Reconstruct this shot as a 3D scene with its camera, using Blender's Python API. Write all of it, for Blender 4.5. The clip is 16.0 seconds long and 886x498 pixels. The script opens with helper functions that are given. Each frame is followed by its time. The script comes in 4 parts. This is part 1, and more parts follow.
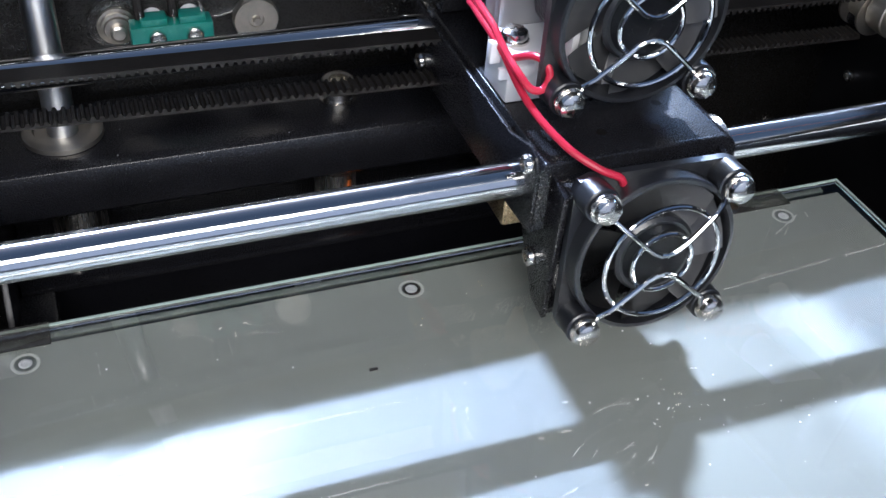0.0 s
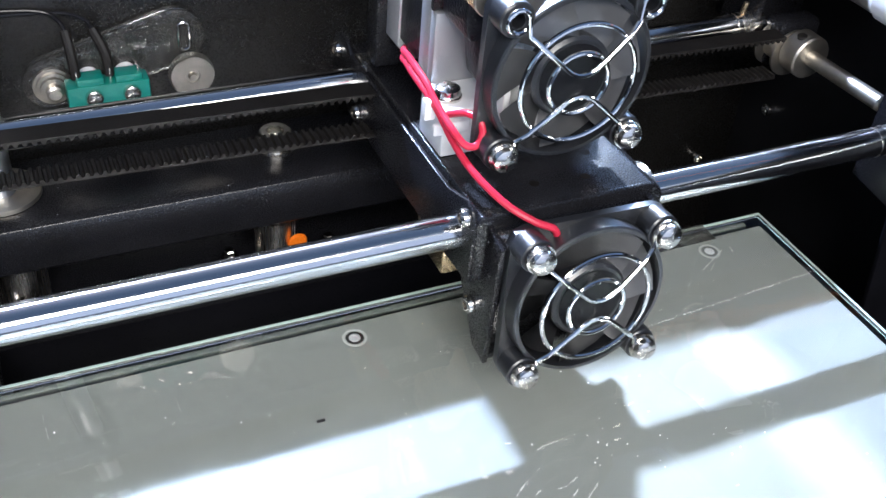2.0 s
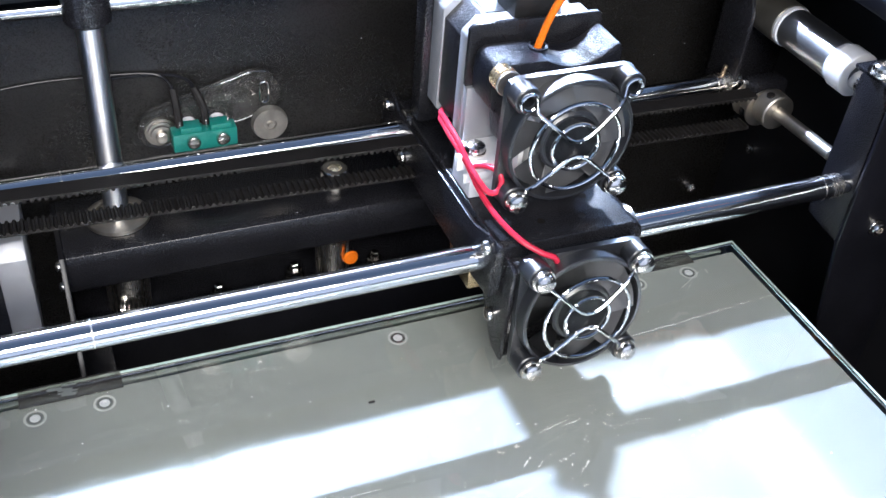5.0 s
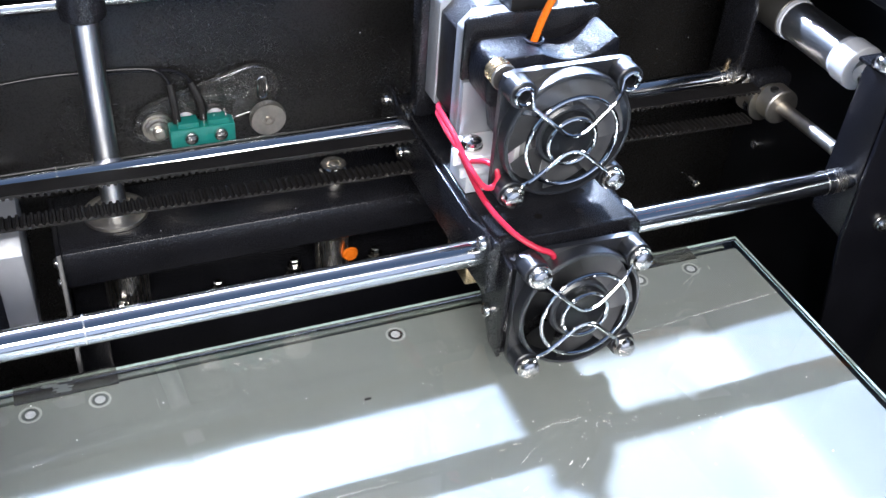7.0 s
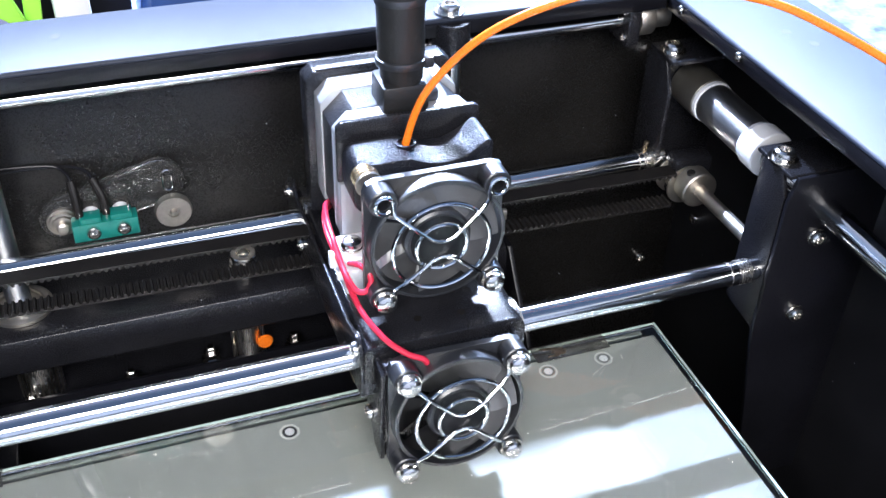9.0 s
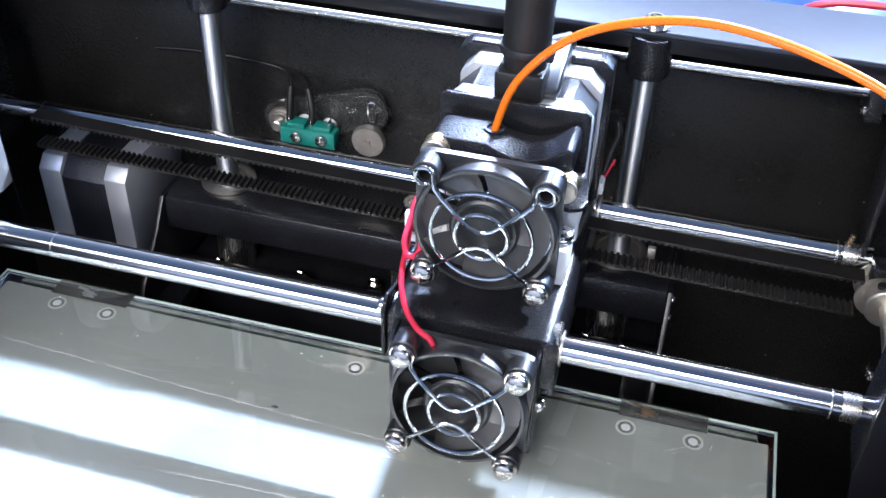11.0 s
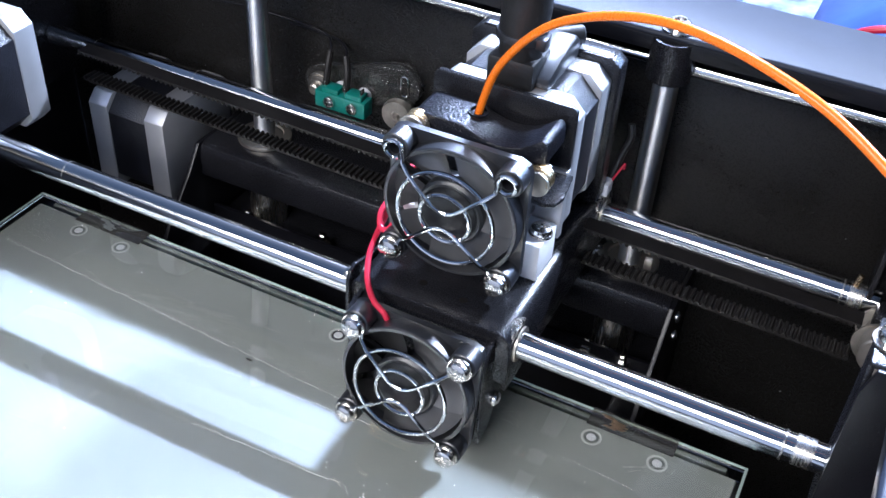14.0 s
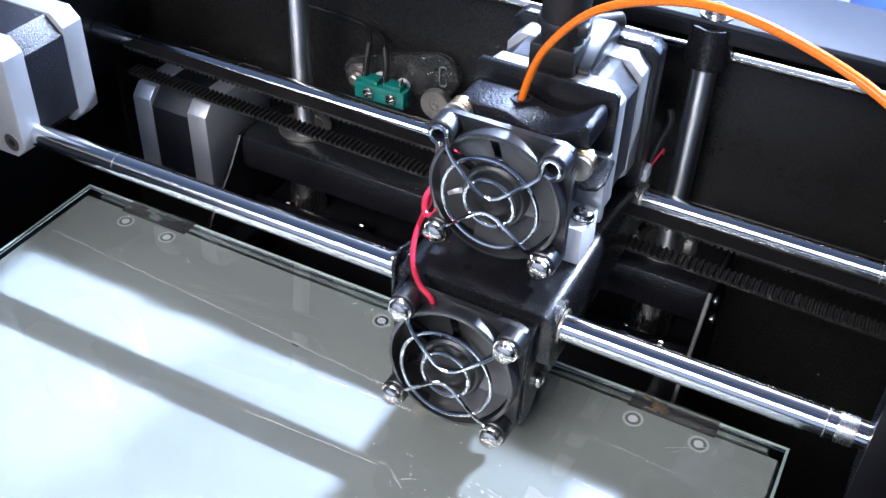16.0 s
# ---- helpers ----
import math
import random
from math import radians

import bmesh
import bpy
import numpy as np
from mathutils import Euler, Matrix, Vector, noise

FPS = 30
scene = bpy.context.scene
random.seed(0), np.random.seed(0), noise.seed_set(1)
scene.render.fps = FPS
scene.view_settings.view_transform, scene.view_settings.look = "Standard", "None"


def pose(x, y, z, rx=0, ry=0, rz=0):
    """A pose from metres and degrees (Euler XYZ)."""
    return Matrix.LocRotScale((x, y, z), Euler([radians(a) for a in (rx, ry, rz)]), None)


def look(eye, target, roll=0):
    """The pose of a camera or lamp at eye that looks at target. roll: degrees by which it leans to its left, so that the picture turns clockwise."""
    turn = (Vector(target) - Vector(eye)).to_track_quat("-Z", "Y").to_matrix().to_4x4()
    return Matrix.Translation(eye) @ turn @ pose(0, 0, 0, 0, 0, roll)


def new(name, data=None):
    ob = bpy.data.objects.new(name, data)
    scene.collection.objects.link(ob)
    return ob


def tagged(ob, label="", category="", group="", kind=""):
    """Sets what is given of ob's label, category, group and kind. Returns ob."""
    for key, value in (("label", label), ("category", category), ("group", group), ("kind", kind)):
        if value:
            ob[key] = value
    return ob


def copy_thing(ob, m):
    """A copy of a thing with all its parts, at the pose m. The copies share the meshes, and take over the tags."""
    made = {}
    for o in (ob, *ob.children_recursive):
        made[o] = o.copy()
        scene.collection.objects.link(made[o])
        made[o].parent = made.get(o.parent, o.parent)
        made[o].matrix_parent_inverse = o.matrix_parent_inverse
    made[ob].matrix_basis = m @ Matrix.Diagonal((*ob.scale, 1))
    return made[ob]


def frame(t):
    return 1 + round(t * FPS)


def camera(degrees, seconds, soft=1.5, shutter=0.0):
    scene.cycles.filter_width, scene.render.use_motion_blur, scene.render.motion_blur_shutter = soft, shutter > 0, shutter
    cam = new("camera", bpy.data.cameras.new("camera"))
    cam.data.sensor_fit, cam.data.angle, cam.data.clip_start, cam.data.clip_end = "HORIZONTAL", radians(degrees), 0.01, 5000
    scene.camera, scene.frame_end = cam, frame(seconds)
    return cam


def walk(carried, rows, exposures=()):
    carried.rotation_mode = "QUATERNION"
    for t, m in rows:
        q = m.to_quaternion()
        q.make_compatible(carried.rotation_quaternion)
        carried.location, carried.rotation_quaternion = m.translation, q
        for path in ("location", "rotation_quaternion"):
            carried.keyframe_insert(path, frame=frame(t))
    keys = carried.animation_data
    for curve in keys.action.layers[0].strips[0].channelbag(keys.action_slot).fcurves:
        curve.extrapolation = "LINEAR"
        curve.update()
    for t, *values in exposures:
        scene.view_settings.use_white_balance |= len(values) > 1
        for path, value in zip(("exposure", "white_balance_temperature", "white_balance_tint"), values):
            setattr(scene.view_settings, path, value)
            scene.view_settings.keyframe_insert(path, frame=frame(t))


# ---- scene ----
cam = camera(46.2, 16.0)
PATH = [
    (0, (-0.109, -0.141, 0.172), (0.486, 1.278, -1.106), 4.6),
    (0.5, (-0.11, -0.121, 0.17), (0.528, 1.301, -1.084), 4.4),
    (1, (-0.108, -0.122, 0.171), (0.568, 1.295, -1.069), 4.9),
    (1.5, (-0.107, -0.125, 0.172), (0.594, 1.281, -1.066), 5.2),
    (2, (-0.111, -0.141, 0.182), (0.606, 1.254, -1.059), 5.5),
    (2.2, (-0.122, -0.176, 0.214), (0.59, 1.228, -1.019), 5.1),
    (2.5, (-0.137, -0.198, 0.246), (0.575, 1.207, -0.987), 5.1),
    (3, (-0.134, -0.191, 0.24), (0.571, 1.215, -0.995), 5.2),
    (3.5, (-0.129, -0.176, 0.232), (0.571, 1.231, -1.005), 5.2),
    (4, (-0.13, -0.177, 0.234), (0.562, 1.231, -1.007), 5.4),
    (4.5, (-0.134, -0.184, 0.231), (0.545, 1.226, -1.014), 5.5),
    (7, (-0.128, -0.185, 0.228), (0.512, 1.236, -1.026), 4.7),
    (7.5, (-0.125, -0.183, 0.232), (0.518, 1.241, -1.017), 4.7),
    (8, (-0.117, -0.185, 0.232), (0.53, 1.243, -1.011), 4.6),
    (8.5, (-0.103, -0.186, 0.235), (0.549, 1.25, -0.994), 4.3),
    (9, (-0.077, -0.187, 0.245), (0.484, 1.299, -0.971), 2.1),
    (9.5, (-0.046, -0.187, 0.239), (0.32, 1.372, -0.96), 1.7),
    (9.7, (-0.037, -0.189, 0.234), (0.188, 1.395, -0.966), 1.1),
    (11.8, (0.084, -0.191, 0.244), (-0.425, 1.285, -1.005), 4.0),
    (12, (0.087, -0.187, 0.241), (-0.433, 1.286, -1.007), 4.4),
    (12.5, (0.09, -0.181, 0.234), (-0.465, 1.277, -1.017), 5.0),
    (13, (0.092, -0.18, 0.238), (-0.493, 1.269, -1.01), 5.1),
    (13.5, (0.093, -0.176, 0.238), (-0.519, 1.259, -1.013), 4.7),
    (14, (0.091, -0.174, 0.238), (-0.549, 1.247, -1.016), 3.9),
    (14.5, (0.091, -0.174, 0.238), (-0.569, 1.234, -1.02), 3.2),
    (15, (0.091, -0.175, 0.239), (-0.582, 1.225, -1.021), 2.7),
    (15.5, (0.09, -0.178, 0.241), (-0.593, 1.216, -1.021), 2.3),
    (16, (0.089, -0.182, 0.239), (-0.591, 1.212, -1.024), 2.3),
]
walk(cam, [(t, look(eye, target, roll)) for t, eye, target, roll in PATH],
     exposures=((0.0, -0.25, 6350, 11), (0.5, 0.05, 6450, 10), (1.0, 0.3, 6500, 10), (2.0, 0.3, 6500, 10), (2.5, -0.38, 6150, 15), (3.0, -0.2, 6250, 14), (3.5, 0.05, 6400, 12), (4.0, 0.33, 6500, 11), (4.5, 0.42, 6500, 11), (7.5, 0.34, 6450, 11), (8.5, 0.42, 6450, 12), (9.0, 0.52, 6400, 12), (9.5, 0.8, 6450, 12), (12.0, 0.0, 6250, 13), (16.0, 0.02, 6250, 13)))

# ---- light ----
world = bpy.data.worlds.new("world")
scene.world = world
world.use_nodes = True
wn = world.node_tree.nodes
wl = world.node_tree.links
sky = wn.new("ShaderNodeTexSky")
sky.sky_type = "NISHITA"
sky.sun_disc = False
sky.sun_elevation = radians(45)
sky.sun_rotation = radians(0)
wn["Background"].inputs["Strength"].default_value = 0.1
wl.new(sky.outputs["Color"], wn["Background"].inputs["Color"])


def area(name, eye, target, sx, sy, watts, color):
    d = bpy.data.lights.new(name, "AREA")
    d.shape, d.size, d.size_y, d.energy, d.color = "RECTANGLE", sx, sy, watts, color
    o = new(name, d)
    o.matrix_world = look(eye, target)
    return o


# two bright slits of sky behind and above the machine, the dimmer room light in front, a window to the right
area("sky_slit_warm", (0.60, 0.96, 1.01), (0.0, 0.0, 0.0), 0.12, 0.009, 64, (0.64, 0.77, 1.0))
area("sky_slit_cool", (-0.155, 0.96, 1.01), (0.0, 0.0, 0.0), 0.12, 0.009, 78, (0.54, 0.68, 1.0))
area("room_light", (-0.35, -1.35, 1.15), (0, 0.05, 0.05), 1.3, 0.5, 38, (1.0, 0.98, 0.96))
area("window_light", (1.3, 1.55, 0.88), (0.05, 0.05, 0.08), 1.3, 0.5, 38, (0.36, 0.57, 1.0))

# ---- materials ----
MM = 0.001


def mat(name, color, rough=0.5, metal=0.0, var=0.15, scale=60.0, bump=0.0, bscale=900.0, fleck=None, coat=0.0,
        stretch=(1, 1, 1), spec=0.5, rvar=0.12):
    """Procedural surface: colour and gloss vary at two scales, fine relief, optional flecks of dust or wear."""
    m = bpy.data.materials.new(name)
    m.use_nodes = True
    n, l = m.node_tree.nodes, m.node_tree.links
    b = n["Principled BSDF"]
    tc = n.new("ShaderNodeTexCoord")
    mp = n.new("ShaderNodeMapping")
    mp.inputs["Scale"].default_value = stretch
    l.new(tc.outputs["Object"], mp.inputs["Vector"])
    a = n.new("ShaderNodeTexNoise")
    a.inputs["Scale"].default_value, a.inputs["Detail"].default_value = scale, 5
    f = n.new("ShaderNodeTexNoise")
    f.inputs["Scale"].default_value, f.inputs["Detail"].default_value = bscale, 3
    for t in (a, f):
        l.new(mp.outputs["Vector"], t.inputs["Vector"])
    r = n.new("ShaderNodeValToRGB")
    r.color_ramp.elements[0].position, r.color_ramp.elements[1].position = 0.3, 0.75
    r.color_ramp.elements[0].color = (*[c * (1 - var) for c in color], 1)
    r.color_ramp.elements[1].color = (*[min(1, c * (1 + var)) for c in color], 1)
    l.new(a.outputs["Fac"], r.inputs["Fac"])
    out = r.outputs["Color"]
    if fleck:
        v = n.new("ShaderNodeTexVoronoi")
        v.inputs["Scale"].default_value = fleck[1]
        l.new(tc.outputs["Object"], v.inputs["Vector"])
        lt = n.new("ShaderNodeMath")
        lt.operation = "LESS_THAN"
        lt.inputs[1].default_value = fleck[2]
        l.new(v.outputs["Distance"], lt.inputs[0])
        mx = n.new("ShaderNodeMix")
        mx.data_type = "RGBA"
        l.new(lt.outputs[0], mx.inputs["Factor"])
        l.new(out, mx.inputs["A"])
        mx.inputs["B"].default_value = (*fleck[0], 1)
        out = mx.outputs["Result"]
    l.new(out, b.inputs["Base Color"])
    rr = n.new("ShaderNodeMapRange")
    rr.inputs["To Min"].default_value, rr.inputs["To Max"].default_value = max(0.02, rough - rvar * rough * 2), min(1, rough + rvar * rough * 2)
    l.new(f.outputs["Fac"], rr.inputs["Value"])
    l.new(rr.outputs["Result"], b.inputs["Roughness"])
    b.inputs["Metallic"].default_value = metal
    b.inputs["Specular IOR Level"].default_value = spec
    b.inputs["Coat Weight"].default_value = coat
    if bump:
        bp = n.new("ShaderNodeBump")
        bp.inputs["Strength"].default_value, bp.inputs["Distance"].default_value = min(1, bump), 0.0003 * max(1, bump)
        l.new(f.outputs["Fac"], bp.inputs["Height"])
        l.new(bp.outputs["Normal"], b.inputs["Normal"])
    return m


DUST = (0.35, 0.36, 0.38)
M_CASE = mat("black powder-coated steel", (0.012, 0.012, 0.014), 0.38, 0, 0.3, 40, 0.25, 2600, (DUST, 90, 0.022))
M_FRAME = mat("satin black sheet steel", (0.018, 0.023, 0.036), 0.5, 0, 0.25, 30, 0.22, 3200, (DUST, 60, 0.015), spec=0.26)
M_WALL = mat("smooth black sheet steel", (0.0095, 0.009, 0.0085), 0.28, 0, 0.25, 25, 0.12, 2200, (DUST, 75, 0.02), spec=0.3)
M_PLATE = mat("black enamelled bracket", (0.010, 0.010, 0.012), 0.27, 0, 0.3, 60, 0.16, 3000, (DUST, 130, 0.03))
# black deepened for steel lying in shade, also the dark leads and sticker
M_SHADE = mat("deep black for shaded steel and dark parts", (0.006, 0.006, 0.008), 0.3, 0, 0.3, 40, 0.05, 2500, spec=0.3)
M_FAN = mat("black moulded fan plastic", (0.014, 0.015, 0.018), 0.32, 0, 0.2, 90, 0.15, 3000, spec=1.0)
M_BLADE = mat("dark grey fan blade plastic", (0.12, 0.12, 0.121), 0.32, 0, 0.15, 90, 0.1, 3000, spec=0.8)
M_PRINT = mat("glossy black printed plastic", (0.006, 0.0065, 0.010), 0.3, 0, 0.3, 200, 1.0, 1500, spec=0.45)
M_RUBBER = mat("black rubber", (0.009, 0.0078, 0.0072), 0.5, 0, 0.3, 200, 0.15, 2500, spec=0.3)
M_SLEEVE = mat("black cable sleeve", (0.012, 0.012, 0.012), 0.45, 0, 0.3, 150, 0.3, 1500)
M_ROD = mat("polished steel rod", (0.7, 0.7, 0.7), 0.12, 1, 0.05, 30, 0.02, 1800, stretch=(0.2, 1, 1), rvar=0.25)
M_RODZ = mat("polished steel upright rod", (0.85, 0.85, 0.85), 0.36, 1, 0.04, 30, 0.0, 1800, stretch=(1, 1, 0.2), rvar=0.04)
M_CHROME = mat("chromed wire", (0.78, 0.78, 0.79), 0.08, 1, 0.06, 200, 0.03, 2500)
M_SCREW = mat("nickel screw", (0.7, 0.67, 0.63), 0.19, 1, 0.12, 300, 0.06, 2500)
M_BRUSH = mat("brushed steel", (0.85, 0.81, 0.75), 0.27, 1, 0.12, 120, 0.08, 1500, stretch=(1, 1, 0.08))
M_NICKEL = mat("dull nickel", (0.56, 0.52, 0.46), 0.4, 1, 0.15, 200, 0.2, 2000)
M_ALU = mat("bead-blasted aluminium", (0.5, 0.505, 0.52), 0.42, 0.6, 0.06, 80, 0.2, 3500)
M_ALUW = mat("pale aluminium bar", (0.8, 0.8, 0.8), 0.45, 0.0, 0.05, 80, 0.15, 3500)
M_MOTOR = mat("black motor laminations", (0.009, 0.0095, 0.013), 0.34, 0, 0.4, 300, 1.0, 1700, spec=0.6)
M_BED = mat("grey-green bed surface", (0.154, 0.166, 0.155), 0.55, 0, 0.07, 18, 0.06, 2500, ((0.27, 0.28, 0.27), 110, 0.02))
M_RED = mat("red wire insulation", (0.62, 0.025, 0.06), 0.35, 0, 0.12, 300, 0.05, 2000)
M_ORANGE = mat("orange filament", (0.95, 0.2, 0.012), 0.28, 0, 0.06, 300, 0.05, 2000)
M_GREEN = mat("teal switch plastic", (0.0, 0.155, 0.125), 0.4, 0, 0.12, 150, 0.15, 2200)
M_NYLON = mat("white nylon", (0.78, 0.78, 0.8), 0.4, 0, 0.05, 200, 0.1, 2000)
M_BRASS = mat("brass spring", (0.65, 0.5, 0.32), 0.28, 1, 0.15, 300, 0.1, 2000)
M_COPPER = mat("worn copper nozzle", (0.75, 0.55, 0.36), 0.3, 1, 0.3, 300, 0.3, 1500)
M_THUMB = mat("bright turned steel", (0.46, 0.43, 0.39), 0.32, 1, 0.15, 300, 0.2, 2500)
M_SHELL = mat("bright bearing steel", (0.75, 0.75, 0.75), 0.33, 1, 0.05, 60, 0.05, 1800)
M_RING = mat("pale coating rim", (0.30, 0.315, 0.30), 0.4, 0, 0.1, 200)
# pale green colour stands in for light in the polished glass edges
M_EDGE = mat("pale strip for lit glass edge", (0.42, 0.52, 0.47), 0.35, 0, 0.15, 40, 0.3, 800)
M_RAIL = mat("grey-green edge rail", (0.07, 0.08, 0.074), 0.3, 0, 0.2, 60, 0.1, 1500)
M_LABEL = mat("pale printed label", (0.45, 0.46, 0.5), 0.5, 0, 0.1, 200)
M_DESK = mat("blue grey patterned cloth", (0.15, 0.19, 0.3), 0.85, 0, 0.75, 45, 0.5, 300)
M_LIME = mat("lime green plastic", (0.35, 0.75, 0.08), 0.4, 0, 0.1, 60)
M_WHITE = mat("white plastic", (0.8, 0.8, 0.82), 0.4, 0, 0.05, 60)
M_BLUE = mat("blue plastic film", (0.035, 0.085, 0.27), 0.3, 0, 0.4, 25, 0.4, 60)
M_ROOM = mat("pale painted room wall", (0.55, 0.56, 0.58), 0.8, 0, 0.06, 3)


def clear(name, color, rough=0.02, ior=1.49):
    m = bpy.data.materials.new(name)
    m.use_nodes = True
    n, l = m.node_tree.nodes, m.node_tree.links
    b = n["Principled BSDF"]
    b.inputs["Base Color"].default_value = (*color, 1)
    b.inputs["Transmission Weight"].default_value = 1
    b.inputs["IOR"].default_value = ior
    t = n.new("ShaderNodeTexNoise")
    t.inputs["Scale"].default_value = 40
    r = n.new("ShaderNodeMapRange")
    r.inputs["To Min"].default_value, r.inputs["To Max"].default_value = rough * 0.5, rough * 2
    l.new(t.outputs["Fac"], r.inputs["Value"])
    l.new(r.outputs["Result"], b.inputs["Roughness"])
    return m


M_GLASS = clear("clear plate glass", (0.96, 0.975, 0.966), 0.015, 1.46)
M_ACRYL = clear("clear acrylic", (0.93, 0.92, 0.9), 0.02)
M_ACRYL.node_tree.nodes["Principled BSDF"].inputs["Transmission Weight"].default_value = 0.98


def grind(m, axis, amount):
    """Fine grinding round the rod draws the highlights out along it."""
    n, l = m.node_tree.nodes, m.node_tree.links
    t = n.new("ShaderNodeTangent")
    t.direction_type, t.axis = "RADIAL", axis
    b = n["Principled BSDF"]
    b.inputs["Anisotropic"].default_value, b.inputs["Anisotropic Rotation"].default_value = amount, 0.25
    l.new(t.outputs["Tangent"], b.inputs["Tangent"])


grind(M_ROD, "X", 0.8)
grind(M_RODZ, "Z", 0.9)
M_TAPE = clear("smoky adhesive film", (0.34, 0.33, 0.32), 0.05, 1.4)
M_TAPE.node_tree.nodes["Principled BSDF"].inputs["Transmission Weight"].default_value = 0.95

# ---- mesh helpers, in millimetres ----


def absorb(bm, tmp, bevel=0.0, seg=2, angle=30):
    if bevel:
        tmp.normal_update()
        es = [e for e in tmp.edges if len(e.link_faces) == 2 and e.calc_face_angle(0) > radians(angle)]
        bmesh.ops.bevel(tmp, geom=es, offset=bevel, segments=seg, profile=0.5, affect="EDGES", clamp_overlap=True)
    me = bpy.data.meshes.new("tmp")
    tmp.to_mesh(me)
    tmp.free()
    bm.from_mesh(me)
    bpy.data.meshes.remove(me)
    return bm


def box(bm, x0, x1, y0, y1, z0, z1, bevel=0.5):
    t = bmesh.new()
    bmesh.ops.create_cube(t, size=1)
    for v in t.verts:
        v.co = ((x0 + x1) / 2 + v.co.x * (x1 - x0), (y0 + y1) / 2 + v.co.y * (y1 - y0), (z0 + z1) / 2 + v.co.z * (z1 - z0))
    return absorb(bm, t, bevel)


AXES = {"x": lambda u, v, w: (w, u, v), "y": lambda u, v, w: (u, w, v), "z": lambda u, v, w: (u, v, w)}


def prism(bm, poly, axis, a, b, bevel=0.4):
    """A polygon in the plane across the axis (in the order of the other two axes), drawn out from a to b."""
    t = bmesh.new()
    f = AXES[axis]
    lo = [t.verts.new(f(u, v, a)) for u, v in poly]
    hi = [t.verts.new(f(u, v, b)) for u, v in poly]
    n = len(poly)
    t.faces.new(lo)
    t.faces.new(hi)
    for i in range(n):
        t.faces.new((lo[i], lo[(i + 1) % n], hi[(i + 1) % n], hi[i]))
    bmesh.ops.recalc_face_normals(t, faces=t.faces)
    return absorb(bm, t, bevel)


def lathe(bm, prof, origin=(0, 0, 0), axis="z", seg=32, closed=False):
    """Turns a profile of (radius, height) about an axis through origin."""
    t = bmesh.new()
    f = AXES[axis]
    rings = []
    for r, h in prof:
        ring = []
        for i in range(seg):
            a = 2 * math.pi * i / seg
            c = f(r * math.cos(a), r * math.sin(a), h)
            ring.append(t.verts.new(Vector(c) + Vector(origin)))
        rings.append(ring)
    pairs = list(zip(rings, rings[1:])) + ([(rings[-1], rings[0])] if closed else [])
    for p, q in pairs:
        for i in range(seg):
            t.faces.new((p[i], p[(i + 1) % seg], q[(i + 1) % seg], q[i]))
    if not closed:
        t.faces.new(rings[0])
        t.faces.new(rings[-1])
    bmesh.ops.remove_doubles(t, verts=t.verts, dist=1e-5)
    bmesh.ops.recalc_face_normals(t, faces=t.faces)
    return absorb(bm, t)


def cyl(bm, p0, p1, r, c=0.3, seg=32, r1=None):
    """A cylinder from p0 to p1 with chamfered rims."""
    r1 = r if r1 is None else r1
    p0, p1 = Vector(p0), Vector(p1)
    d = p1 - p0
    h = d.length
    c = min(c, r * 0.5, r1 * 0.5, h * 0.4)
    t = bmesh.new()
    lathe(t, [(r - c, 0), (r, c), (r1, h - c), (r1 - c, h)], seg=seg)
    q = d.to_track_quat("Z", "Y").to_matrix().to_4x4()
    bmesh.ops.transform(t, matrix=Matrix.Translation(p0) @ q, verts=t.verts)
    return absorb(bm, t)


def sweep(bm, pts, r, seg=10, loop=False):
    """A round wire along points."""
    t = bmesh.new()
    pts = [Vector(p) for p in pts]
    n = len(pts)
    prev = None
    rings = []
    for i, p in enumerate(pts):
        a = pts[(i - 1) % n] if (loop or i) else p
        b = pts[(i + 1) % n] if (loop or i < n - 1) else p
        d = (b - a).normalized()
        if prev is None:
            prev = d.orthogonal().normalized()
        u = (prev - d * prev.dot(d)).normalized()
        prev = u
        v = d.cross(u)
        rings.append([t.verts.new(p + r * (math.cos(2 * math.pi * k / seg) * u + math.sin(2 * math.pi * k / seg) * v)) for k in range(seg)])
    for i in range(n if loop else n - 1):
        p, q = rings[i], rings[(i + 1) % n]
        for k in range(seg):
            t.faces.new((p[k], p[(k + 1) % seg], q[(k + 1) % seg], q[k]))
    if not loop:
        t.faces.new(rings[0])
        t.faces.new(rings[-1])
    bmesh.ops.recalc_face_normals(t, faces=t.faces)
    return absorb(bm, t)


def smooth_path(pts, n=10):
    """Catmull-Rom through points."""
    P = [Vector(p) for p in pts]
    P = [2 * P[0] - P[1]] + P + [2 * P[-1] - P[-2]]
    out = []
    for i in range(1, len(P) - 2):
        for k in range(n):
            s = k / n
            a, b, c, d = P[i - 1], P[i], P[i + 1], P[i + 2]
            out.append(0.5 * (2 * b + (c - a) * s + (2 * a - 5 * b + 4 * c - d) * s * s + (3 * b - a - 3 * c + d) * s ** 3))
    out.append(P[-2])
    return out


def mesh_of(name, bm, material, flat=False):
    bmesh.ops.scale(bm, vec=(MM, MM, MM), verts=bm.verts)
    me = bpy.data.meshes.new(name)
    bm.to_mesh(me)
    bm.free()
    me.materials.append(material)
    if not flat:
        for p in me.polygons:
            p.use_smooth = True
        me.set_sharp_from_angle(angle=radians(32))
    return me


def part(name, bm, material, parent, label="", local=False):
    """One mesh object under a thing or a part."""
    o = new(name, mesh_of(name, bm, material))
    o.parent = parent
    if parent.type == "EMPTY" and not local:
        o.matrix_parent_inverse = parent.matrix_basis.inverted()
    return tagged(o, label)


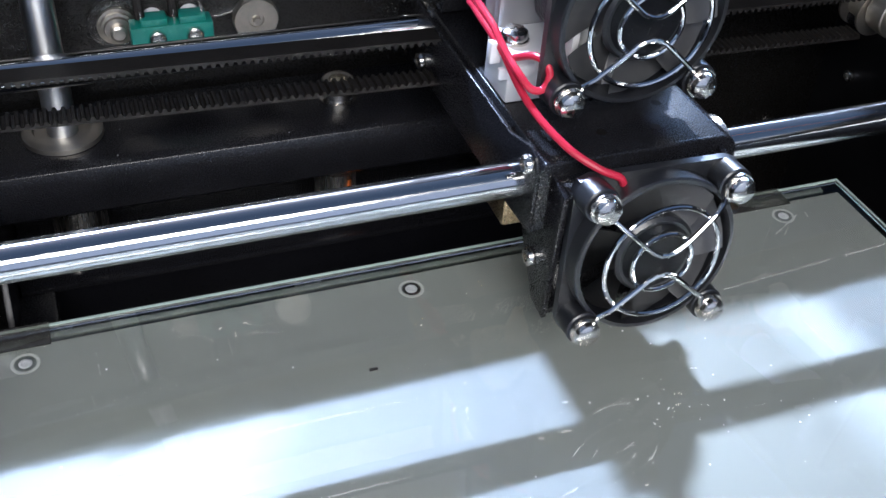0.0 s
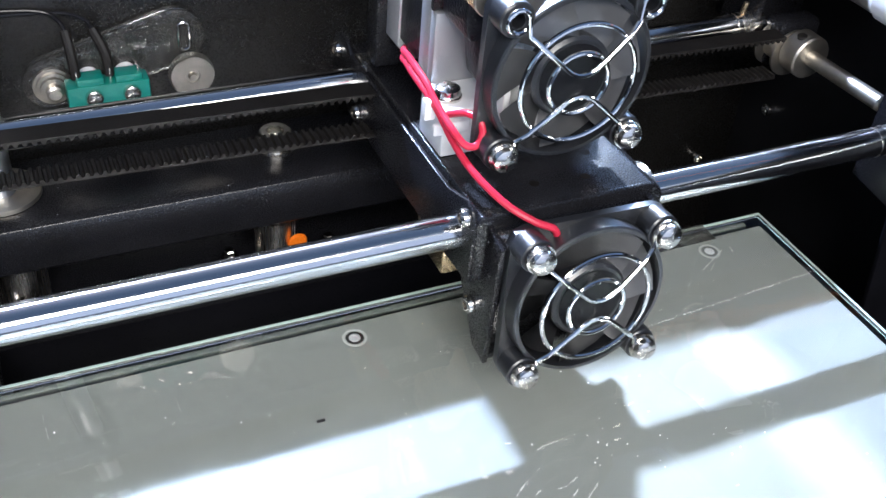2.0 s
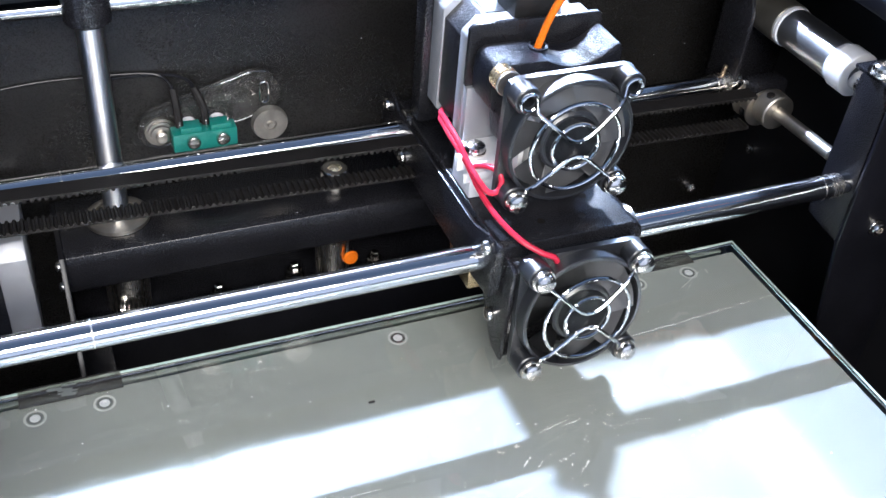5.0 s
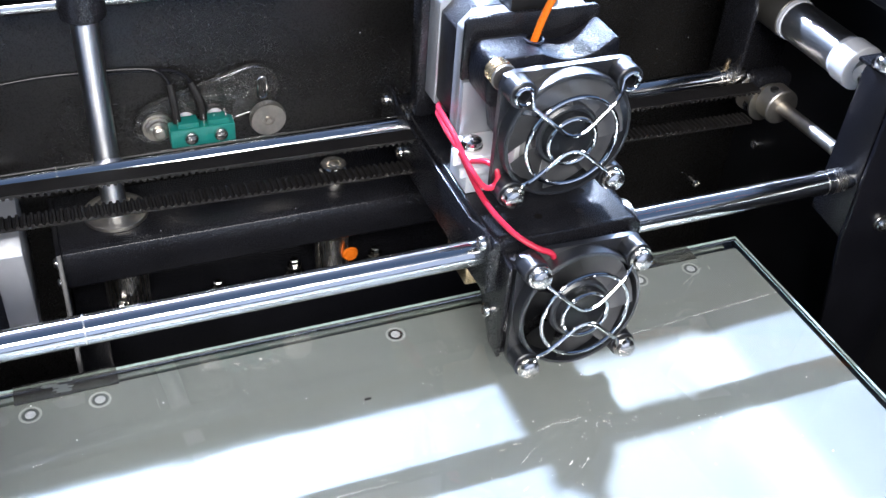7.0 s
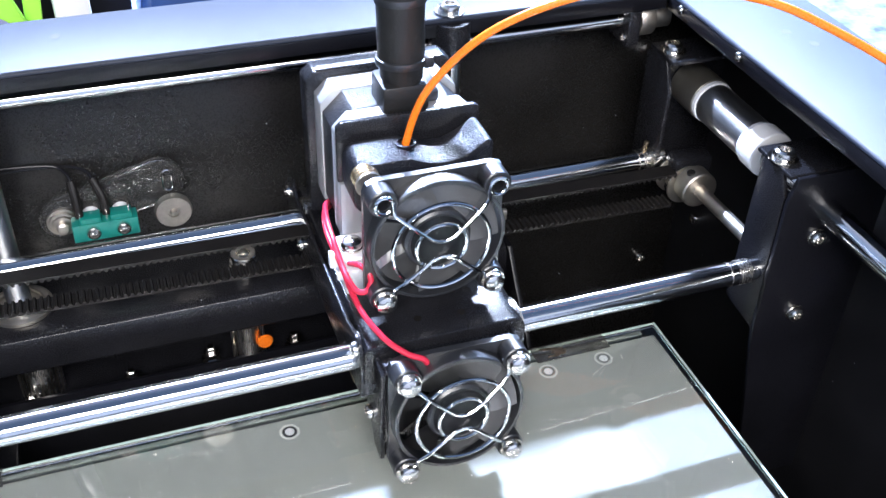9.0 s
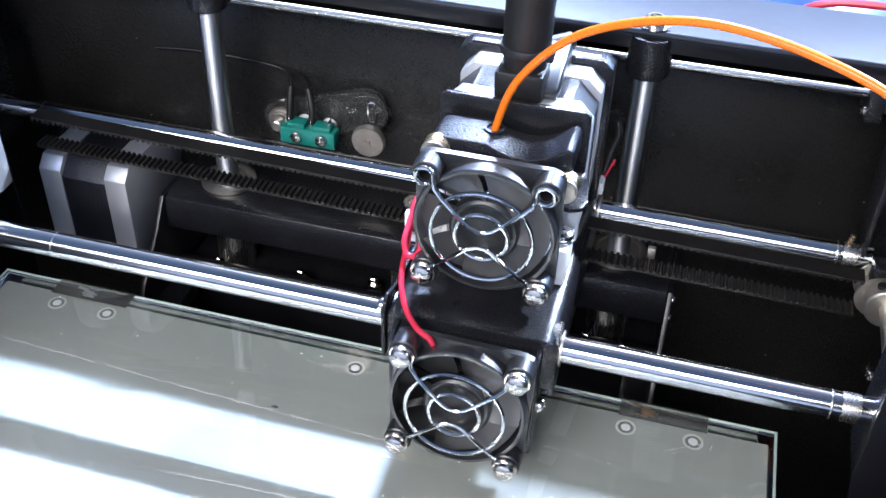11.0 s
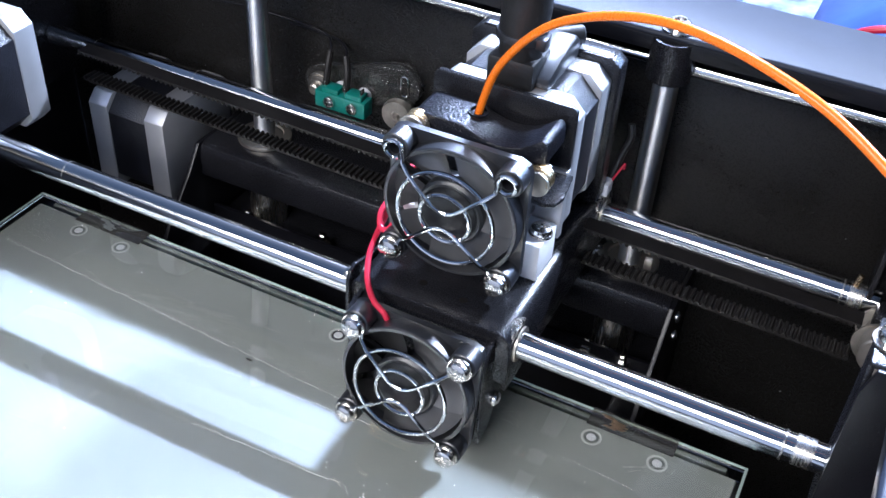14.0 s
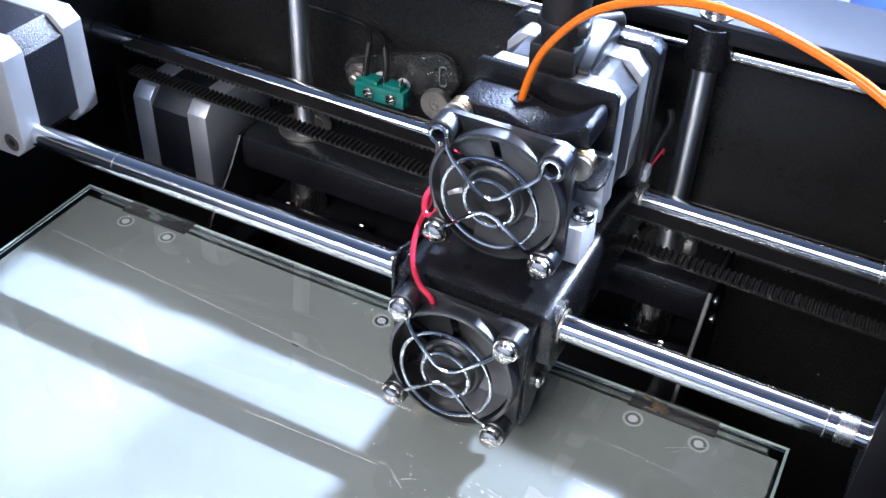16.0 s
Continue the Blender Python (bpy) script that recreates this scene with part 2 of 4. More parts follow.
def thing(name, base, label, category, group="", kind=""):
    e = new(name)
    e.empty_display_size = 0.01
    e.matrix_basis = Matrix.Translation(Vector(base) * MM)
    return tagged(e, label, category, group, kind)


def solid(name, bm, material, label, category, group="", kind=""):
    return tagged(new(name, mesh_of(name, bm, material)), label, category, group, kind)


def B():
    return bmesh.new()


def pan_head(bm, at, r, axis=(0, 0, 1), slot="cross", washer=0.0):
    """A domed screw head with a recess, its seat at the point, facing along the axis."""
    t = B()
    w = 0.0
    if washer:
        lathe(t, [(r * 0.55, 0), (washer, 0), (washer, 0.6), (r * 0.55, 0.6)], seg=28, closed=True)
        w = 0.6
    h = r * 0.75
    if slot == "hex":
        lathe(t, [(r * 0.2, w), (r * 0.96, w), (r, w + h * 0.35), (r * 0.88, w + h * 0.8), (r * 0.66, w + h), (r * 0.5, w + h), (r * 0.46, w + h * 0.25), (0.02, w + h * 0.2)], seg=24)
    else:
        lathe(t, [(r * 0.2, w), (r * 0.96, w), (r, w + h * 0.35), (r * 0.9, w + h * 0.75), (r * 0.6, w + h), (0.02, w + h * 1.05)], seg=24)
        for a, b in ((r * 0.62, r * 0.13), (r * 0.13, r * 0.62)):
            box(t, -a, a, -b, b, w + h * 0.95, w + h * 1.09, 0.05)
    q = Vector(axis).to_track_quat("Z", "Y").to_matrix().to_4x4()
    bmesh.ops.transform(t, matrix=Matrix.Translation(at) @ q, verts=t.verts)
    return absorb(bm, t)


# ---- the machine's case ----
ZT, ZF = 100.0, -150.0
XL, XR, YB, YF = -232.0, 150.0, 127.0, -225.0


def structure(name, bm, material, label, category):
    return solid(name, bm, material, label, category, kind="structure")


b = B()
box(b, XL, XR, YB, YB + 2, ZF, ZT - 2, 0.3)
structure("wall_back", b, M_WALL, "smooth black sheet steel back panel of the machine", "panel")
b = B()
box(b, XR - 1, XR + 1, YF, YB + 2, ZF, ZT - 2, 0.3)
structure("wall_right", b, M_CASE, "black sheet steel side panel of the machine", "panel")
b = B()
box(b, XL - 2, XL, YF, YB + 2, ZF, ZT - 2, 0.3)
structure("wall_left", b, M_CASE, "black sheet steel side panel of the machine", "panel")
b = B()
box(b, XL, XR, YF - 2, YF, ZF, 20, 0.3)
structure("wall_front", b, M_CASE, "black sheet steel front panel of the machine", "panel")
b = B()
box(b, XL, XR, YF, YB, ZF - 2, ZF, 0.3)
structure("floor", b, M_CASE, "black sheet steel floor of the machine", "floor")

# top flanges: folded sheet with a lip turned down on the inner edge
b = B()
prism(b, [(105.5, 98.4), (138, 98.4), (138, 88), (140, 88), (140, ZT), (106.3, ZT), (105.5, 99.2)], "x", XL - 8, XR + 8, 0.35)
rim = structure("top_frame_back", b, M_FRAME, "satin black folded steel top rim with dust", "frame")
b = B()
# same sheet as the rim; its shade is put into the colour
box(b, XL, 113.4, 105.6, 107, 93.5, 98.35, 0.3)
part("lip", b, M_SHADE, rim, "turned-down lip, darkened for the shade under the rim")
b = B()
prism(b, [(113.5, 98.4), (154, 98.4), (154, 88), (156, 88), (156, ZT), (114.3, ZT), (113.5, 99.2)], "y", YF, 105.3, 0.35)
rim = structure("top_frame_right", b, M_FRAME, "satin black folded steel top rim with dust", "frame")
b = B()
# shaded side of the rim, coloured darker than the top
box(b, 113.6, 115, YF, 105.2, 93.5, 98.35, 0.3)
part("lip", b, M_SHADE, rim, "turned-down lip, darkened for the shade under the rim")
b = B()
prism(b, [(-199, 94.5), (-200.5, 94.5), (-200.5, 98.4), (-240, 98.4), (-240, ZT), (-199.8, ZT), (-199, 99.2)], "y", YF, 105.3, 0.35)
structure("top_frame_left", b, M_FRAME, "satin black folded steel top rim", "frame")

# ---- room round the machine ----
b = B()
box(b, -1400, 1400, -1000, 900, -190, -160, 2)
structure("desk", b, M_DESK, "blue grey patterned cloth over a table", "table")
b = B()
box(b, -2500, 2500, 2400, 2440, -900, 1900, 0)
structure("room_wall_back", b, M_ROOM, "pale painted room wall", "wall")
b = B()
box(b, -2500, 2500, -2440, -2400, -900, 1900, 0)
structure("room_wall_front", b, M_ROOM, "pale painted room wall", "wall")
b = B()
box(b, -2500, 2500, -2400, 2400, -940, -900, 0)
structure("room_floor", b, M_ROOM, "pale room floor", "floor")

# ---- things seen past the rim ----
def spool_bits():
    t = thing("toy_blocks", (-130, 190, -20), "lime green and white plastic clutter behind the machine", "clutter")
    b = B()
    prism(b, [(-118, 108), (-110, 108), (-93, 60), (-97, 40), (-104, 40), (-102, 60)], "y", 190, 194, 1)
    part("green_strip", b, M_LIME, t, "lime green plastic strip")
    b = B()
    prism(b, [(-97, 110), (-90, 110), (-95, 60), (-96, 40), (-103, 40), (-101, 60)], "y", 197, 201, 1)
    part("green_strip", b, M_LIME, t, "lime green plastic strip")
    b = B()
    box(b, -128, -60, 224, 229, 42, 118, 1)
    part("back_panel", b, M_CASE, t, "dark panel")
    b = B()
    box(b, -89, -76, 190, 214, 42, 106, 2)
    part("white_box", b, M_WHITE, t, "white plastic box")
    b = B()
    box(b, -170, -60, 180, 230, 28, 42, 2)
    part("tray", b, M_CASE, t, "dark tray")
    b = B()
    lathe(b, [(6, 0), (7, 1), (7, 6), (6, 7)], (-110, 182, 74), "y", 28)
    part("disc", b, mat("violet plastic", (0.35, 0.28, 0.7), 0.4), t, "violet plastic disc")
    for q in ((-160, -60, 180, 230, -160, 28),):
        b = B()
        box(b, *q, 2)
        part("stand", b, M_CASE, t)
    return t


spool_bits()
b = B()
box(b, -57, 30, 185, 260, -160, 88, 8)
solid("blue_pouch", b, M_BLUE, "shiny blue plastic pouch standing behind the machine", "pouch")
b = B()
prism(b, [(60, -160), (60, 60), (90, 86), (150, 92), (210, 80), (240, 40), (240, -160)], "y", 170, 260, 8)
solid("blue_bag", b, M_BLUE, "crumpled blue plastic bag behind the machine", "bag")
b = B()
sweep(b, smooth_path([(66, 168, 72), (84, 164, 90), (108, 162, 94), (135, 162, 92), (170, 165, 80), (200, 167, 58)]), 1.3)
solid("string", b, M_RED, "thin red string lying on the blue bag", "string")

# ---- heated bed ----
def make_bed():
    t = thing("print_bed", (-41, -60, -20), "grey-green print bed under a clear glass plate", "print bed")
    b = B()
    box(b, -174.3, 91.6, -150, 44.8, -9, -3.5, 0.5)
    part("bed_plate", b, M_BED, t, "grey-green coated bed plate")
    b = B()
    box(b, -176.2, 93.2, -152, 48.3, -3.2, 0, 0.05)
    g = part("glass_plate", b, M_GLASS, t, "clear glass plate with green edges")
    g.visible_shadow = False
    for x in (-151, -131.8, -41, 48.2, 69):
        b = B()
        lathe(b, [(2.55, 0), (3.2, 0), (3.2, 0.1), (2.55, 0.1)], (x, 39.2, -3.49), "z", 36, True)
        w = part("countersink_ring", b, M_RING, t, "pale ring round a screw")
        b = B()
        lathe(b, [(0.02, 0), (2.3, 0), (2.3, 0.05), (0.02, 0.06)], (x, 39.2, -3.49), "z", 28)
        part("countersink", b, M_RUBBER if x == -41 else M_RAIL, w, "countersunk hole")
        b = B()
        lathe(b, [(1.5, 0.06), (1.45, 0.2), (1.3, 0.26), (0.85, 0.24), (0.75, 0.1), (0.02, 0.09)], (x, 39.2, -3.49), "z", 20)
        part("bed_screw", b, M_ALU, w)
    # opaque strips along the glass, coloured like its lit edges
    for q in ((-176.2, 93.2, 48.35, 49.3, -2.9, 0.03), (-177.1, -176.25, -152, 49.3, -2.9, 0.03), (93.25, 94.1, -152, 49.3, -2.9, 0.03)):
        b = B()
        box(b, *q, 0.1)
        part("lit_edge", b, M_EDGE, t, "pale green strip standing for the lit glass edge")
    for x0, x1 in ((-155, -126), (45.5, 73)):
        b = B()
        prism(b, [(42.2, 0.05), (42.2, 0.35), (49.6, 0.35), (50.4, -0.3), (50.4, -6.5), (49.9, -6.5), (49.9, -0.4), (49.2, 0.05)], "x", x0, x1, 0.1)
        f = part("edge_clip", b, M_TAPE, t, "smoky film clip over the glass edge")
        f.visible_shadow = False
        b = B()
        rr = random.Random(int(x1))
        for k in range(9):
            cx = x0 + (x1 - x0) * (0.15 + 0.35 * rr.random() if x0 > 0 else 0.3 + 0.3 * rr.random())
            prism(b, [(cx - 2.2, 43.6 + k * 0.5), (cx + 1.8, 43.3 + k * 0.5), (cx + 2.4, 43.9 + k * 0.5), (cx - 1.5, 44.3 + k * 0.5)], "z", 0.36 + k * 0.004, 0.4 + k * 0.004, 0)
        part("residue", b, M_COPPER if x0 > 0 else M_BED, f, "streaks of residue")
    b = B()
    box(b, -170, 88, 46.4, 48.4, -9.0, -4.2, 0.4)
    part("back_rail", b, M_RAIL, t, "dark grey-green rail along the bed's back edge")
    for x0 in (-132, 50):
        b = B()
        box(b, x0 - 6, x0 + 6, -60, 91, -32, -26, 1)
        part("support_arm", b, M_PLATE, t, "black steel arm under the bed")
    # scratches in the coating
    rnd = random.Random(4)
    b = B()
    for x0, y0, x1, y1, w in ((-117, 41, -116.5, 27, 0.25), (76, 43, 74, 34, 0.4), (61, 31.5, 72, 37.5, 0.5), (63, 30.5, 66, 33, 0.4), (-88, 36, -87.7, 24, 0.15)):
        n = 7
        for k in range(n):
            if rnd.random() < 0.25:
                continue
            a, c = k / n, (k + 0.85) / n
            p, q = Vector((x0 + (x1 - x0) * a, y0 + (y1 - y0) * a, 0.04)), Vector((x0 + (x1 - x0) * c, y0 + (y1 - y0) * c, 0.04))
            s = (q - p).cross(Vector((0, 0, 1))).normalized() * w * rnd.uniform(0.15, 0.4)
            t2 = bmesh.new()
            t2.faces.new([t2.verts.new(v) for v in (p - s, q - s * 0.6, q + s * 0.6, p + s)])
            absorb(b, t2)
    tagged(part("scratch_marks", b, M_RING, t, "pale scratches on the glass"), kind="stuff")
    b = B()
    for i in range(46):
        x, y = rnd.gauss(2, 22), rnd.gauss(-20, 14)
        if i > 26:
            x, y = rnd.uniform(-170, 90), rnd.uniform(-60, 44)
        r = rnd.uniform(0.08, 0.26)
        lathe(b, [(r, 0), (r, 0.08), (r * 0.4, 0.14)], (x, y, 0.01), "z", 7)
    tagged(part("dust_specks", b, M_WHITE, t, "pale specks on the glass"), kind="stuff")
    b = B()
    box(b, -59.6, -57.6, 13.7, 14.3, 0.01, 0.5, 0.1)
    part("filament_crumb", b, M_RUBBER, t, "small dark crumb on the glass")
    return t


make_bed()

# ---- guide rods ----
def x_rod(y, z, x1, label, marks):
    t = thing("guide_rod", ((-180 + x1) / 2, y, z), label, "rod", "guide rods")
    b = B()
    cyl(b, (-201.3, y, z), (x1, y, z), 4.0, 0.5, 48)
    part("shaft", b, M_ROD, t)
    for x, w, dr in marks:
        b = B()
        lathe(b, [(4.02, -w), (4.0 + dr, -w * 0.7), (4.0 + dr, w * 0.7), (4.02, w)], (x, y, z), "x", 40, True)
        part("ring_mark", b, M_BRUSH, t, "dull worn ring on the rod")
    return t


x_rod(24, 40, 112, "polished steel guide rod across the front of the carriage", ((-132, 0.2, 0.012), (99.5, 0.3, 0.06), (104.5, 2.4, 0.08)))
x_rod(91.2, 41.2, 113, "polished steel guide rod across the back of the carriage", ((-132, 0.2, 0.012), (-178, 0.2, 0.012), (102, 0.3, 0.06), (106, 2.2, 0.08)))


def z_rod(x):
    t = thing("upright_rod", (x, 109, -100), "polished steel upright rod in a black end cap", "rod", "upright rods")
    b = B()
    cyl(b, (x, 109, -148), (x, 109, 90), 4.0, 0.4, 40)
    part("shaft", b, M_RODZ, t)
    b = B()
    lathe(b, [(4.1, 84.5), (6.5, 84.5), (6.9, 85), (6.9, 98), (4.1, 98)], (x, 109, 0), "z", 36, True)
    part("end_cap", b, M_PLATE, t, "black enamelled end cap")
    b = B()
    lathe(b, [(4.1, 12.2), (10.5, 12.2), (10.5, 13.6), (9.0, 14.2), (7.6, 14.2), (7.2, 13.4), (4.1, 13.4)], (x, 109, 0), "z", 40, True)
    part("bearing_flange", b, M_NICKEL, t, "dull nickel bearing flange")
    b = B()
    lathe(b, [(4.1, -50), (7.2, -50), (7.5, -49.6), (7.5, -5.4), (7.2, -5), (4.1, -5)], (x, 109, 0), "z", 40, True)
    part("linear_bearing", b, M_BRUSH, t, "brushed steel linear bearing")
    return t


z_rod(-116.4)
z_rod(34.3)
t = thing("lead_screw", (-41, 109, -100), "steel lead screw rising through the bed carrier", "screw")
b = B()
prof = []
for i in range(78):
    z = -140 + i * 2
    prof += [(3.4, z), (4.0, z + 0.7), (4.0, z + 1.2)]
lathe(b, prof, (-41, 109, 0), "z", 24)
part("thread", b, M_RODZ, t)
b = B()
lathe(b, [(4.2, -40), (6.2, -40), (6.2, -8), (4.2, -8)], (-43, 104, 0), "z", 32, True)
part("nut_sleeve", b, M_BRUSH, t, "brushed steel sleeve with rust marks")
b = B()
lathe(b, [(0.5, 0), (2.5, 0.3), (3.0, 1.2), (2.2, 2), (0.5, 2.2)], (-37.8, 96.6, -15), "y", 20)
part("thread_lock", b, M_ORANGE, t, "orange plastic blob stuck on the sleeve")
# top shaft across the back
t = thing("drive_shaft", (-41, 114, 87), "thin steel drive shaft under the back rim", "shaft")
b = B()
cyl(b, (-205, 114, 87), (101, 114, 87), 2.6, 0.3, 28)
part("shaft", b, M_ROD, t)
b = B()
box(b, 101, 106, 108, 122, 79, 94, 0.6)
part("bearing_plate", b, M_PLATE, t, "black bearing plate")
b = B()
lathe(b, [(2.6, 106.4), (6.2, 106.4), (6.4, 107), (6.4, 111.6), (6.2, 112), (4.4, 112.4), (4.4, 119), (2.6, 119)], (0, 114, 87), "x", 32, True)
part("coupler", b, M_NICKEL, t, "dull nickel coupler")
for x, z in ((101.5, 92), (101.5, 82)):
    b = B()
    pan_head(b, (101, 110, z), 1.6, (-1, -0.4, 0), "hex")
    part("screw", b, M_SCREW, t)

# ---- bed carrier: folded channel behind the bed ----
t = thing("bed_carrier", (-41, 110, -26), "black enamelled folded steel bed carrier", "bracket")
b = B()
prism(b, [(93.5, -3.5), (92, -2), (92, 8), (93, 11), (96, 12), (124, 12), (124, 10), (97, 10), (94.5, 8.5), (94, 7), (94, -3.5)], "x", -135.5, 54, 0.3)
part("top_channel", b, M_PLATE, t, "rounded top channel")
# added sheet: stands for the darkness below and hides the sleeves' lower ends
b = B()
box(b, -135.5, 54, 97, 98.5, -80, -20, 0.2)
part("hiding_sheet", b, M_SHADE, t, "added deep black sheet hiding the lower sleeves")
for x in (-137.2, 54.2):
    b = B()
    prism(b, [(92, 12), (124, 12), (124, -80), (54, -80), (60, -30), (70, -14), (84, 1)], "x", x, x + 1.6, 0.05)
    e = part("end_plate", b, M_SHADE, t, "flat end plate")
    for yy, zz in ((101, 2), (104, -9)):
        b = B()
        sgn = 1 if x > 0 else -1
        pan_head(b, (x + (1.6 if sgn > 0 else 0), yy, zz), 2.0, (sgn, 0, 0), "cross")
        part("screw", b, M_SCREW, e)
b = B()
box(b, -135, 54, 92, 124, -28, -26, 0.4)
part("base_plate", b, M_PLATE, t, "flat base plate")
b = B()
box(b, -135, 54, 122, 124, -80, 10, 0.3)
part("rear_web", b, M_PLATE, t)
for x, y in ((-57, 106), (-26, 104), (-86, 102), (-120, 100), (28, 99), (42, 97)):
    b = B()
    lathe(b, [(3.7, -26), (3.7, -25.2), (1.9, -25.2), (1.9, -26)], (x, y, 0), "z", 20, True)
    lathe(b, [(2.9, -25.2), (3.1, -24.8), (3.1, -22.6), (2.9, -22.2), (1.7, -22.2), (1.7, -20.0), (1.3, -19.6)], (x, y, 0), "z", 6)
    part("nut", b, M_SCREW, t, "small steel nut on a stud")
b = B()
lathe(b, [(2.0, 12.1), (5.3, 12.1), (5.3, 13.1), (4.2, 13.3), (4.2, 14.6), (4.9, 14.8), (4.9, 16.0), (4.2, 16.2), (4.2, 17.4), (4.7, 17.6), (4.7, 18.6), (4.3, 19.0), (2.6, 19.0), (2.4, 16.5), (2.0, 16.5)], (-41, 108, 0), "z", 36, True)
part("nut_stack", b, M_SCREW, t, "stack of bright washers round the screw")
b = B()
pan_head(b, (22, 108, 12.1), 3.0, (0, 0, 1), "cross", 3.8)
part("screw", b, M_SCREW, t)

# ---- toothed belt across ----
def belt():
    t = thing("drive_belt", (-40, 78, 36), "black rubber toothed drive belt along the rods", "belt")
    x0, x1 = -172.0, 112.0
    zu = lambda x: 46.2 - (x + 10) * 0.019
    zl = lambda x: 34.2 - (x + 10) * 0.026
    for name, f, side in (("upper_run", zu, -1), ("lower_run", zl, 1)):
        verts, faces = [], []
        n = int((x1 - x0) / 2.03)
        for i in range(n):
            a = x0 + i * 2.03
            for j, (xx, h) in enumerate(((a, 0.0), (a + 0.35, 0.9), (a + 1.0, 0.9), (a + 1.35, 0.0))):
                z = f(xx)
                verts += [(xx, 74.5, z + side * h), (xx, 80.5, z + side * h), (xx, 80.5, z - side * 0.7), (xx, 74.5, z - side * 0.7)]
        m = len(verts) // 4
        for i in range(m - 1):
            for k in range(4):
                p, q = 4 * i + k, 4 * i + (k + 1) % 4
                faces.append((p, q, q + 4, p + 4))
        faces += [(0, 1, 2, 3), (4 * m - 4, 4 * m - 3, 4 * m - 2, 4 * m - 1)]
        me = bpy.data.meshes.new(name)
        me.from_pydata([(x * MM, y * MM, z * MM) for x, y, z in verts], [], faces)
        bb = bmesh.new()
        bb.from_mesh(me)
        bmesh.ops.recalc_face_normals(bb, faces=bb.faces)
        bmesh.ops.scale(bb, vec=(1000, 1000, 1000), verts=bb.verts)
        bpy.data.meshes.remove(me)
        part(name, bb, M_RUBBER, t)
    b = B()
    box(b, 44.8, 47.4, 80.6, 82.4, 33.4, 37.6, 0.3)
    part("clamp", b, M_NICKEL, t, "small nickel belt clamp")
    return t


belt()

# ---- fans ----
def make_fan():
    """A 40 mm axial fan about its own centre: the guard lies in the plane y = 0, the body behind it."""
    t = thing("cooling_fan", (0, 0, 0), "black 40 mm axial fan with a chromed wire guard", "fan", "carriage fans")
    b = B()
    # body ring
    lathe(b, [(18.4, 1.6), (19.3, 1.6), (19.6, 2.0), (19.6, 8.0), (18.4, 8.0)], (0, 0, 0), "y", 56, True)
    part("duct_ring", b, M_FAN, t)
    # back flange with a round opening
    tb = bmesh.new()
    n = 64
    inner, outer = [], []
    for i in range(n):
        a = 2 * math.pi * i / n
        c, s = math.cos(a), math.sin(a)
        k = 20 / max(abs(c), abs(s))
        x, z = c * k, s * k
        lim = 20 - 3.4
        if abs(x) > lim and abs(z) > lim:
            dx, dz = abs(x) - lim, abs(z) - lim
            L = math.hypot(dx, dz)
            x, z = math.copysign(lim + dx / L * 3.4, x), math.copysign(lim + dz / L * 3.4, z)
        outer.append((x, z))
        inner.append((18.6 * c, 18.6 * s))
    for y in (6.2, 8.2):
        vo = [tb.verts.new((x, y, z)) for x, z in outer]
        vi = [tb.verts.new((x, y, z)) for x, z in inner]
        for i in range(n):
            tb.faces.new((vo[i], vo[(i + 1) % n], vi[(i + 1) % n], vi[i]))
        if y < 7:
            keep = vo, vi
        else:
            for p, q in zip(keep, (vo, vi)):
                for i in range(n):
                    tb.faces.new((p[i], p[(i + 1) % n], q[(i + 1) % n], q[i]))
    bmesh.ops.recalc_face_normals(tb, faces=tb.faces)
    b = B()
    absorb(b, tb)
    part("flange", b, M_FAN, t)
    for sx in (-1, 1):
        for sz in (-1, 1):
            b = B()
            lathe(b, [(1.7, 0.8), (3.7, 0.8), (4.0, 1.1), (4.0, 6.2), (1.7, 6.2)], (16 * sx, 0, 16 * sz), "y", 28, True)
            part("corner_post", b, M_FAN, t)
    for i in range(3):
        b = B()
        a = radians(40 + 120 * i)
        c, s = math.cos(a), math.sin(a)
        tt = bmesh.new()
        bmesh.ops.create_cube(tt, size=1)
        for v in tt.verts:
            r, w = 14 + v.co.x * 10, v.co.z * 2.4
            v.co = (c * r - s * w, 7.4 + v.co.y * 1.2, s * r + c * w)
        absorb(b, tt)
        part("spoke", b, M_FAN, t)
    b = B()
    lathe(b, [(0.02, 2.0), (8.9, 2.0), (9.6, 2.7), (9.6, 6.8), (0.02, 6.8)], (0, 0, 0), "y", 40)
    hub = part("hub", b, M_FAN, t, "black hub")
    b = B()
    lathe(b, [(0.02, 1.8), (8.2, 1.8), (8.2, 1.95), (0.02, 1.98)], (0, 0, 0), "y", 32)
    part("hub_sticker", b, M_SHADE, hub, "dark round sticker")
    for i in range(7):
        a0 = 2 * math.pi * i / 7 + 0.2
        tt = bmesh.new()
        rows = []
        for j in range(6):
            r = 9.2 + j * (17.9 - 9.2) / 5
            row = []
            for k in range(5):
                s = k / 4
                a = a0 + (s - 0.5) * 0.92 + (r - 9) * 0.02
                row.append(tt.verts.new((r * math.cos(a), 2.5 + 4.0 * s + 0.5 * math.sin(s * math.pi), r * math.sin(a))))
            rows.append(row)
        for p, q in zip(rows, rows[1:]):
            for k in range(4):
                tt.faces.new((p[k], p[k + 1], q[k + 1], q[k]))
        bmesh.ops.solidify(tt, geom=tt.faces[:], thickness=0.7)
        b = B()
        absorb(b, tt)
        part("blade", b, M_BLADE, t, "grey curved blade")
    # wire guard
    g = B()
